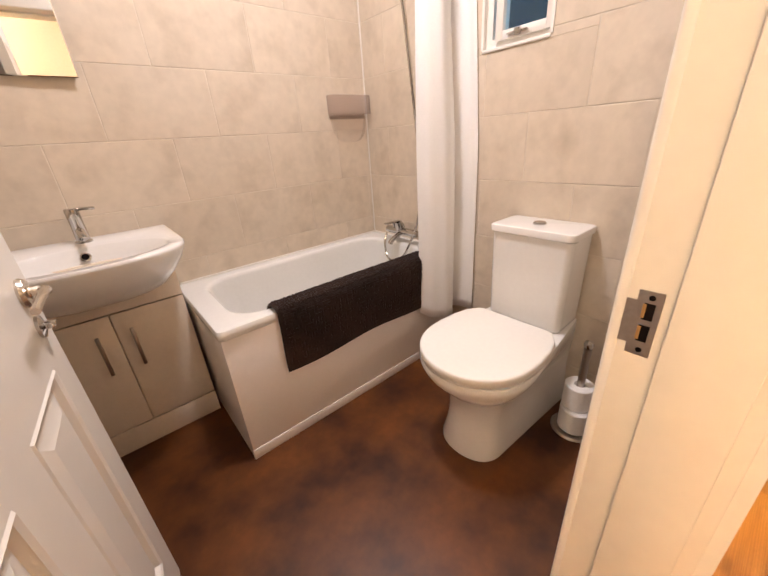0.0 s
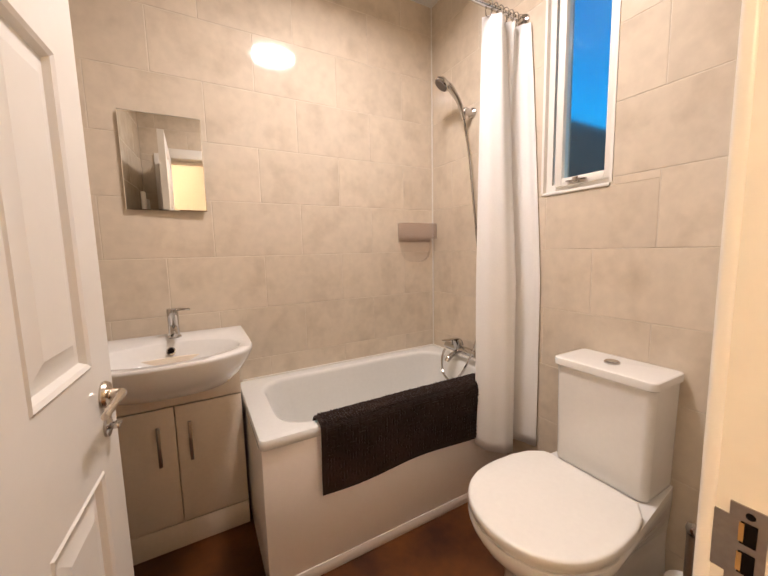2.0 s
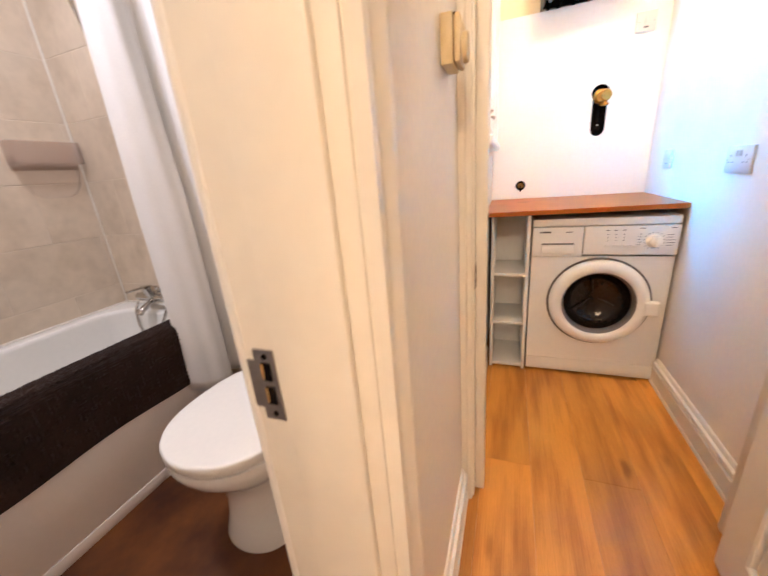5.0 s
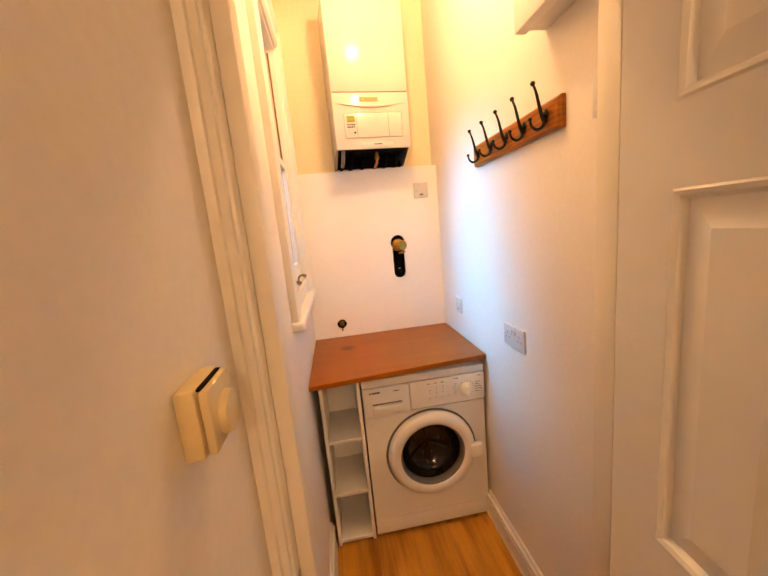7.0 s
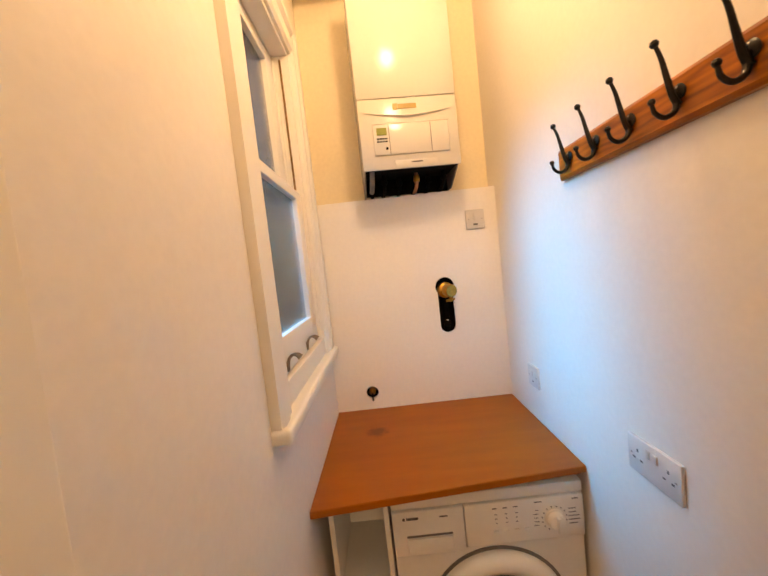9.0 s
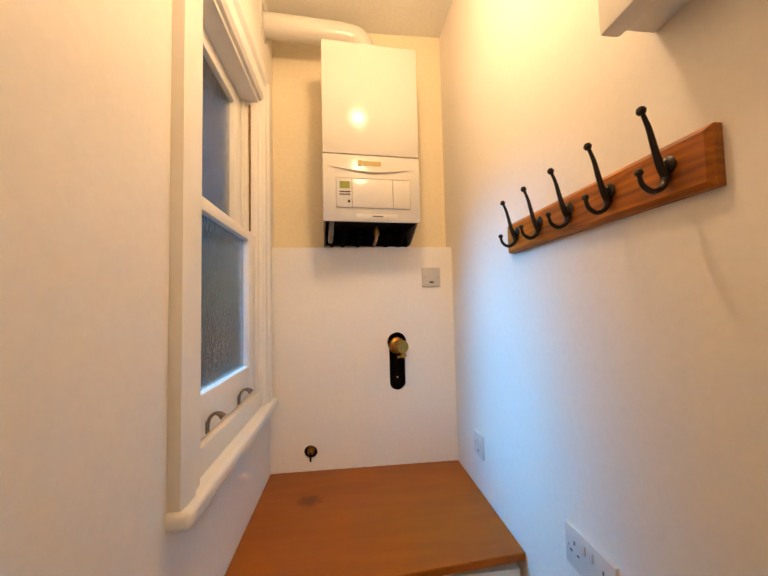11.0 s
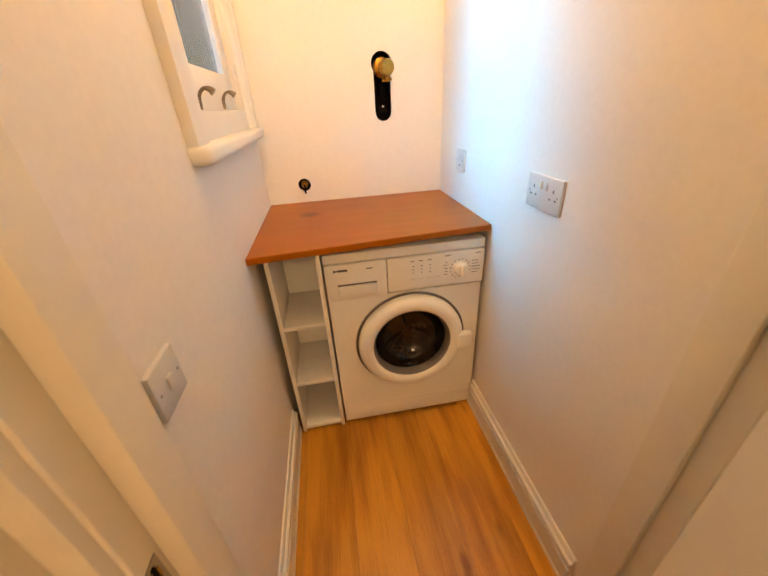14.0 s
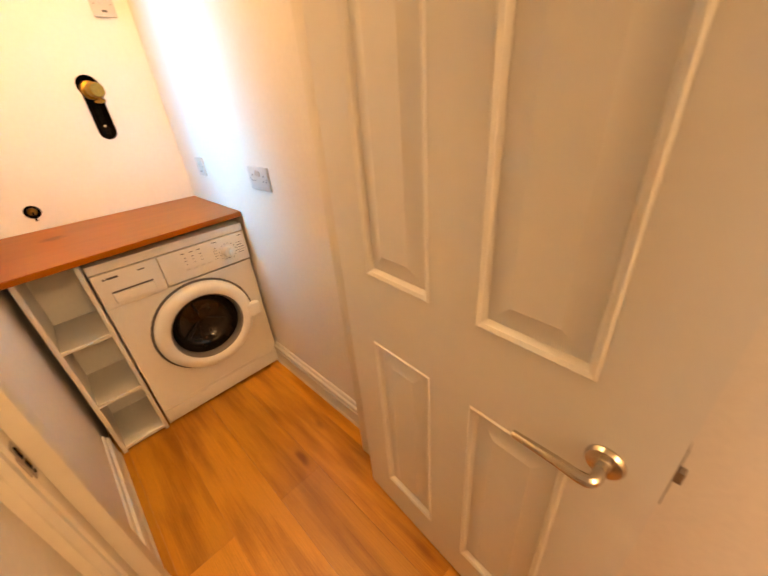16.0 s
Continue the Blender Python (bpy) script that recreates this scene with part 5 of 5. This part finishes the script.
def washing_machine():
    w = thing("washing_machine", "white front-loading washing machine under the worktop", "washing machine", Matrix.Translation((2.93, -0.312, 0)))
    x, y0, y1 = 2.655, -0.605, -0.014
    part("body", boxes((x + 0.012, 3.19, y0, y0 + 0.012, 0.012, 0.822), (x + 0.012, 3.19, y1 - 0.012, y1, 0.012, 0.822), (x + 0.012, 3.19, y0 + 0.012, y1 - 0.012, 0.012, 0.024), (x + 0.012, 3.19, y0 + 0.012, y1 - 0.012, 0.68, 0.822), (3.17, 3.19, y0 + 0.012, y1 - 0.012, 0.024, 0.68)), APPLIANCE, w)
    fp = bmesh.new()
    edges = []
    for pts in ([(y0, 0.086), (y1, 0.086), (y1, 0.652), (y0, 0.652)], [(-0.322 + 0.17 * math.cos(2 * math.pi * k / 40), 0.421 + 0.17 * math.sin(2 * math.pi * k / 40)) for k in range(40)]):
        vs = [fp.verts.new((x, a, b)) for a, b in pts]
        edges += [fp.edges.new((vs[k], vs[(k + 1) % len(vs)])) for k in range(len(vs))]
    bmesh.ops.triangle_fill(fp, use_beauty=True, use_dissolve=False, edges=edges)
    ex = bmesh.ops.extrude_face_region(fp, geom=fp.faces[:])
    bmesh.ops.translate(fp, verts=[g for g in ex["geom"] if isinstance(g, bmesh.types.BMVert)], vec=(0.012, 0, 0))
    part("front_panel", fp, APPLIANCE, w, smooth=0)
    part("kick_panel", boxes((x + 0.001, x + 0.012, y0, y1, 0.012, 0.084), bevel=0.002), APPLIANCE, w)
    part("groove", boxes((x - 0.001, x + 0.002, y0 + 0.12, y1 - 0.12, 0.104, 0.107)), PLASTIC, w)
    part("lid", boxes((x - 0.010, 3.19, y0 - 0.001, y1 + 0.001, 0.800, 0.836), bevel=0.006), APPLIANCE, w)
    panel = part("control_panel", boxes((x - 0.014, x + 0.012, y0, -0.237, 0.662, 0.797), bevel=0.005), PLASTIC, w)
    dr = part("detergent_drawer", boxes((x - 0.015, x + 0.012, -0.235, y1, 0.654, 0.797), bevel=0.005), PLASTIC, w)
    part("drawer_grip", boxes((x - 0.0158, x - 0.014, -0.197, -0.056, 0.713, 0.720), bevel=0.0006), RUBBER, dr)
    part("drawer_lip", boxes((x - 0.024, x - 0.014, -0.197, -0.056, 0.670, 0.712), bevel=0.004), PLASTIC, dr)
    part("badge", boxes((x - 0.0158, x - 0.0148, -0.095, -0.058, 0.770, 0.778), (x - 0.0158, x - 0.0148, -0.054, -0.046, 0.770, 0.778)), GREY, dr)
    part("badge", boxes((x - 0.0158, x - 0.0148, -0.185, -0.160, 0.771, 0.775)), GREY, dr)
    dial = part("dial", lathe([(0, 0), (0.030, 0), (0.029, 0.004), (0.025, 0.006), (0.023, 0.024), (0.020, 0.026), (0, 0.026)], (x - 0.0135, -0.512, 0.727), (-1, 0, 0), 30), PLASTIC, panel)
    part("grip", boxes((x - 0.050, x - 0.038, -0.518, -0.506, 0.703, 0.751), bevel=0.004), PLASTIC, dial)
    rnd = random.Random(7)
    bars = []
    for cy in (-0.33, -0.362, -0.394):
        bars.append((cy - 0.007, cy + 0.007, 0.776, 0.779))
        bars += [(cy - 0.006, cy - rnd.uniform(-0.002, 0.003), 0.757 - 0.014 * r, 0.7592 - 0.014 * r) for r in range(3)]
    bars += [(-0.475, -0.452, 0.783, 0.786), (-0.587, -0.568, 0.783, 0.786), (-0.520, -0.505, 0.694, 0.6965)]
    for k in range(5):
        zz = 0.757 - 0.012 * k
        bars.append((-0.462 - rnd.uniform(0, 0.004), -0.450 + rnd.uniform(-0.004, 0.004), zz, zz + 0.0016))
        bars.append((-0.578 - rnd.uniform(0, 0.012), -0.556, zz - 0.004, zz - 0.002))
    for k in range(14):
        a = math.radians(-60 + 300 * k / 13)
        cy, cz = -0.512 - 0.038 * math.cos(a), 0.727 + 0.038 * math.sin(a)
        bars.append((cy - 0.0016, cy + 0.0016, cz - 0.0016, cz + 0.0016))
    for q0, q1, z0, z1 in bars:
        part("printed_mark", boxes((x - 0.0148, x - 0.0138, q0, q1, z0, z1)), GREY, panel, smooth=0)
    for cy in (-0.33, -0.362, -0.394, -0.425):
        part("button", boxes((x - 0.019, x - 0.013, cy - 0.008, cy + 0.008, 0.700, 0.708), bevel=0.002), PLASTIC, panel)
    c = Vector((x, -0.322, 0.421))
    ax = (-1, 0, 0)
    # grey ring stands in for the shadow line of the dished panel round the door
    part("shadow_ring", lathe([(0.226, 0.0), (0.226, 0.003), (0.205, 0.004), (0.2, 0.0)], c, ax, 48, cap0=False, cap1=False), RUBBER, w)
    door = part("door", lathe([(0.148, 0.004), (0.152, 0.020), (0.160, 0.034), (0.178, 0.042), (0.196, 0.040), (0.211, 0.030), (0.216, 0.014), (0.216, 0.002)], c, ax, 56, cap0=False, cap1=False), PLASTIC, w, "white round porthole door", 50)
    part("inner_rim", lathe([(0.162, 0.034), (0.154, 0.030), (0.150, 0.020), (0.148, 0.010), (0.146, 0.000)], c, ax, 48, cap0=False, cap1=False), RUBBER, door, "grey inner rim", 50)
    part("glass", lathe([(0.1465, 0.001), (0.141, -0.022), (0.132, -0.042), (0.114, -0.062), (0.088, -0.076), (0.05, -0.083), (0, -0.085)], c, ax, 48, cap0=False), DOORGLASS, door, "dark bowl glass", 60)
    for k in range(3):
        a = math.radians(80 + 120 * k)
        d = Vector((0, math.cos(a), math.sin(a)))
        part("drum_paddle", tube([c + Vector((0.078, 0, 0)) + d * 0.020, c + Vector((0.068, 0, 0)) + d * 0.060, c + Vector((0.050, 0, 0)) + d * 0.098], [0.002, 0.005, 0.003], 8), IRON, door)
    part("door_handle", boxes((x - 0.046, x - 0.014, -0.572, -0.505, 0.372, 0.446), bevel=0.012, segments=3), PLASTIC, door)
    for py in (y0 + 0.05, y1 - 0.05):
        part("foot", lathe([(0.02, 0), (0.02, 0.013)], (x + 0.06, py, 0), seg=14), RUBBER, w)


def boiler():
    b = thing("boiler", "white wall-hung gas boiler above the boxing", "boiler", Matrix.Translation((3.17, -0.238, 1.93)))
    x, y0, y1, z0, z1 = 3.028, -0.437, -0.040, 1.930, 2.675
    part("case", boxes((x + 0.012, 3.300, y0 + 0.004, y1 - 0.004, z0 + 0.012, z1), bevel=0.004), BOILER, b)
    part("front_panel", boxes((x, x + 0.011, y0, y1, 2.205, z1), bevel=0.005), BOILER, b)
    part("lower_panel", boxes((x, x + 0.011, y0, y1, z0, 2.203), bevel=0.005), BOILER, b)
    ridge = smooth_line([(x - 0.001, y0 + 0.03, 2.150), (x - 0.005, y0 + 0.12, 2.137), (x - 0.006, -0.238, 2.132), (x - 0.005, y1 - 0.12, 2.137), (x - 0.001, y1 - 0.03, 2.150)], 6)
    part("ridge", tube(ridge, [0.0012 + 0.0022 * math.sin(math.pi * i / (len(ridge) - 1)) for i in range(len(ridge))], 8), BOILER, b)
    part("badge", boxes((x - 0.002, x, -0.275, -0.200, 2.160, 2.178), (x - 0.002, x, -0.198, -0.180, 2.158, 2.181)), BADGE, b, "gold badge shape")
    fl = part("control_flap", boxes((x - 0.004, x, y0 + 0.042, y1 - 0.052, 1.985, 2.105), bevel=0.004), BOILER, b)
    for yy in (-0.155, -0.322):
        part("seam", boxes((x - 0.0046, x - 0.0036, yy - 0.001, yy + 0.001, 1.988, 2.102)), GREY, fl)
    part("display", boxes((x - 0.005, x - 0.0035, -0.146, -0.106, 2.062, 2.090)), LCD, fl, "green display")
    for r in range(2):
        for k in range(4):
            yy = -0.142 + 0.0108 * k
            part("button", boxes((x - 0.0055, x - 0.0035, yy - 0.0042, yy + 0.0042, 2.046 - 0.011 * r, 2.051 - 0.011 * r)), DARK, fl)
    part("knob", lathe([(0, 0), (0.005, 0), (0.005, 0.003), (0, 0.003)], (x - 0.0035, -0.142, 2.010), (-1, 0, 0), 14), DARK, fl)
    part("label", boxes((x - 0.0012, x, -0.340, -0.170, 1.938, 1.962), bevel=0.0004), BOILER, b)
    part("label", boxes((x - 0.0020, x - 0.001, -0.280, -0.235, 1.950, 1.955)), GREY, b)
    part("underside", boxes((x + 0.014, 3.298, y0 + 0.01, y1 - 0.01, z0 + 0.006, z0 + 0.014)), DARK, b)
    part("back_plate", boxes((3.215, 3.225, y0 + 0.012, y1 - 0.012, 1.867, z0 + 0.005)), DARK, b)
    for yy in (y0 + 0.006, y1 - 0.010):
        o = [(x + 0.012, yy, z0 + 0.012), (3.299, yy, z0 + 0.012), (3.299, yy, 1.866), (3.17, yy, 1.866)]
        part("side_bracket", prism(o, (0, 0.004, 0)), RUBBER, b)
    for k, yy in enumerate((-0.39, -0.33, -0.27, -0.20, -0.13, -0.08)):
        xx = 3.14 + 0.04 * (k % 2)
        part("pipe", tube(smooth_line([(xx, yy, z0 + 0.01), (xx, yy, 1.90), (xx + 0.04, yy, 1.875), (3.26, yy, 1.868)], 5), 0.008, 10), COPPER if k == 2 else DARK, b)
        part("valve", lathe([(0.012, 0), (0.014, 0.006), (0.012, 0.026), (0.008, 0.03)], (xx, yy, 1.898), seg=12), BRASS if k == 2 else DARK, b)
    part("drain_hose", tube(smooth_line([(3.06, -0.075, z0 + 0.004), (3.062, -0.072, 1.90), (3.075, -0.07, 1.875), (3.12, -0.07, 1.866)], 5), 0.010, 10), RUBBER, b)
    f = thing("flue_pipe", "white boiler flue pipe running into the side wall", "flue", Matrix.Translation((3.17, -0.238, z1)))
    part("elbow", tube(smooth_line([(3.17, -0.238, z1 - 0.002), (3.17, -0.238, 2.74), (3.17, -0.21, 2.80), (3.17, -0.14, 2.815)], 7), 0.05, 20), BOILER, f)
    part("pipe", tube([(3.17, -0.15, 2.815), (3.17, UY1 + 0.01, 2.815)], 0.0505, 24), BOILER, f)
    part("collar", lathe([(0.055, 0), (0.078, 0), (0.078, 0.012), (0.055, 0.016)], (3.17, UY1, 2.815), (0, -1, 0), 28), BOILER, f)
    # the boiler hangs a little askew to the room
    for ob in (b, f):
        ob.matrix_basis = Matrix.Translation((0, 0.013, 0)) @ ob.matrix_basis @ Matrix.Rotation(radians(4.6), 4, "Z")


def gas_outlet():
    g = thing("gas_valve", "brass gas valve with a cap in the wall slot", "pipe valve", Matrix.Translation((3.23, -0.349, 1.40)))
    part("pipe", tube(smooth_line([(3.255, -0.349, 1.22), (3.255, -0.349, 1.37), (3.250, -0.352, 1.405), (3.225, -0.356, 1.408)], 6), 0.015, 12), DARK, g)
    ax = Vector((-1, -0.32, -0.04))
    part("body", lathe([(0.032, 0), (0.037, 0.006), (0.037, 0.022), (0.032, 0.027), (0.027, 0.030), (0.027, 0.042), (0.030, 0.044), (0.030, 0.070), (0.026, 0.076), (0, 0.077)], (3.235, -0.345, 1.412), ax, 26), BRASS, g)
    part("test_nipple", tube([(3.190, -0.366, 1.385), (3.188, -0.367, 1.358)], [0.009, 0.006], 10), BRASS, g)
    part("nut", tube([(3.200, -0.384, 1.368), (3.180, -0.346, 1.365)], 0.006, 8), BRASS, g)
    part("elbow", lathe([(0.016, 0), (0.018, 0.02), (0.012, 0.026), (0.004, 0.028)], (3.25, -0.349, 1.245), (-0.5, 0, 0.4), 14), DARK, g)
    part("bolt", lathe([(0.005, 0), (0.005, 0.006), (0, 0.007)], (3.236, -0.349, 1.268), (-1, 0, 0), 10), NICKEL, g)
    t = thing("service_tap", "small dark tap spindle in a round wall hole", "tap", Matrix.Translation((3.23, 0.04, 0.966)))
    part("spindle", lathe([(0.016, 0), (0.016, 0.02), (0.010, 0.028), (0.006, 0.04), (0, 0.041)], (3.245, 0.04, 0.966), (-1, 0, 0), 16), BRASS, t)
    part("key", boxes((3.204, 3.212, 0.036, 0.044, 0.928, 0.97), bevel=0.002), DARK, t)


def utility_lamp():
    x, y = 2.38, -0.245
    c = thing("pendant_light", "clear glass globe light under the utility ceiling", "ceiling light", Matrix.Translation((x, y, UH)))
    part("rose", lathe([(0, 0), (0.05, 0), (0.047, -0.014), (0.015, -0.026), (0, -0.026)], (x, y, UH), seg=26), PLASTIC, c)
    part("stem", lathe([(0.006, -0.02), (0.006, -0.225), (0.024, -0.230), (0.024, -0.268), (0.018, -0.272)], (x, y, UH), seg=18), PLASTIC, c)
    prof = [(0.024, 0.062)] + [(0.066 * math.sin(a), 0.066 * math.cos(a)) for a in [math.radians(23 + 157 * k / 16) for k in range(17)]]
    g = part("globe", lathe(prof, (x, y, 2.62), seg=32, cap0=False), GLOBE, c, "clear glass globe", 180)
    g.visible_shadow = False


def hall_lamp():
    c = thing("ceiling_light", "plain round hall ceiling light", "ceiling light", Matrix.Translation((-0.70, -0.12, HH)))
    part("base", lathe([(0, 0), (0.11, 0), (0.105, -0.02), (0, -0.021)], (-0.70, -0.12, HH), seg=30), PLASTIC, c)
    part("diffuser", lathe([(0.10, -0.021), (0.085, -0.05), (0.045, -0.066), (0, -0.07)], (-0.70, -0.12, HH), seg=30, cap0=False), BULB, c)


thermostat()
wiring()
consumer_unit()
coat_rack()
worktop()
shelf_unit()
washing_machine()
boiler()
gas_outlet()
utility_lamp()
hall_lamp()


# ---- tiles and planks ----
TW, TH, GAP = 0.403, 0.2515, 0.0024


def tile_mesh(w, h, axis, out):
    """A tile with eased edges, w by h, 8 mm deep, centred, its face along out of the axis."""
    a, b, e = w / 2, h / 2, 0.0015
    loops = [[(-a, -b, 0), (a, -b, 0), (a, b, 0), (-a, b, 0)], [(-a, -b, 0.0062), (a, -b, 0.0062), (a, b, 0.0062), (-a, b, 0.0062)],
             [(-a + e, -b + e, 0.008), (a - e, -b + e, 0.008), (a - e, b - e, 0.008), (-a + e, b - e, 0.008)]]
    put = (lambda u, v, d: (u, out * d, v)) if axis == "y" else (lambda u, v, d: (out * d, u, v))
    bm = rings([[put(*p) for p in lp] for lp in loops], cap0=False)
    bmesh.ops.recalc_face_normals(bm, faces=bm.faces)
    me = bpy.data.meshes.new("tile")
    bm.to_mesh(me)
    bm.free()
    me.materials.append(TILE)
    return me


def tiled(wall, axis, at, out, u0, u1, joints, holes=()):
    """Rows of tiles over a wall; joints: one joint place for even and one for odd rows; holes: (u0, u1, z0, z1) left free."""
    cache = {}
    z_line = 1.185
    zs = [z_line + TH * k for k in range(-5, 7)]
    for r, z in enumerate(zs):
        lo, hi = max(z, 0.0), min(z + TH, BH)
        if hi - lo < 0.02:
            continue
        j = joints[r % 2]
        u = j - TW * math.ceil((j - u0) / TW)
        while u < u1:
            cells = [(max(u, u0), min(u + TW, u1), lo, hi)]
            for h in holes:
                nxt = []
                for a, b, c, d in cells:
                    if b <= h[0] or a >= h[1] or d <= h[2] or c >= h[3]:
                        nxt.append((a, b, c, d))
                        continue
                    if c < h[2]:
                        nxt.append((a, b, c, h[2]))
                    if d > h[3]:
                        nxt.append((a, b, h[3], d))
                    m0, m1 = max(c, h[2]), min(d, h[3])
                    if a < h[0]:
                        nxt.append((a, h[0], m0 - GAP * (c < h[2]), m1))
                    if b > h[1]:
                        nxt.append((h[1], b, m0 - GAP * (c < h[2]), m1))
                cells = nxt
            for a, b, c, d in cells:
                w, h = round(b - a - GAP, 4), round(d - c - GAP, 4)
                if w < 0.012 or h < 0.012:
                    continue
                if (w, h) not in cache:
                    cache[w, h] = tile_mesh(w, h, axis, out)
                t = new("tile", cache[w, h])
                t.parent = wall
                t.location = ((a + b) / 2, at, (c + d) / 2) if axis == "y" else (at, (a + b) / 2, (c + d) / 2)
            u += TW


tiled(wall_n, "y", BY1 + 0.008, -1, BX0, BX1, (0.527, 0.716))
tiled(wall_e, "x", BX1 + 0.008, -1, BY0, BY1, (1.003, 0.800), [(WY0 - 0.006, WY1 + 0.006, WZ0, WZ1)])
tiled(wall_w, "x", BX0 - 0.008, 1, BY0, BY1, (1.003, 0.800))
tiled(wall_s, "y", BY0 - 0.008, 1, BX0, BX1, (0.527, 0.716), [(DX0 - 0.022, DX1 + 0.032, -1, DH + 0.022)])


def planks():
    cache = {}
    pw, pl = 0.177, 1.29
    rnd = random.Random(11)
    rows = [(-0.721, 1.4), (-0.544, 1.36), (-0.367, 1.943), (-0.19, 1.38), (-0.013, 1.955), (0.164, 1.2)]
    for y0, end in rows:
        x = end - pl * math.ceil((end - HX0) / pl)
        while x < 3.3:
            a, b = max(x, HX0), min(x + pl, 3.3)
            lo, hi = max(y0, HY0), min(y0 + pw, 0.298)
            L, W = round(b - a - 0.0004, 4), round(hi - lo - 0.0004, 4)
            if L > 0.02 and W > 0.01:
                if (L, W) not in cache:
                    e = 0.0004
                    bm = rings([[(-L / 2, -W / 2, -0.008), (L / 2, -W / 2, -0.008), (L / 2, W / 2, -0.008), (-L / 2, W / 2, -0.008)], [(-L / 2, -W / 2, -e), (L / 2, -W / 2, -e), (L / 2, W / 2, -e), (-L / 2, W / 2, -e)],
                                [(-L / 2 + e, -W / 2 + e, 0), (L / 2 - e, -W / 2 + e, 0), (L / 2 - e, W / 2 - e, 0), (-L / 2 + e, W / 2 - e, 0)]])
                    bmesh.ops.recalc_face_normals(bm, faces=bm.faces)
                    me = bpy.data.meshes.new("plank")
                    bm.to_mesh(me)
                    bm.free()
                    me.materials.append(OAK)
                    cache[L, W] = me
                p = new("plank", cache[L, W])
                p.parent = floor_h
                p.location = ((a + b) / 2, (lo + hi) / 2, 0.0)
            x += pl


planks()
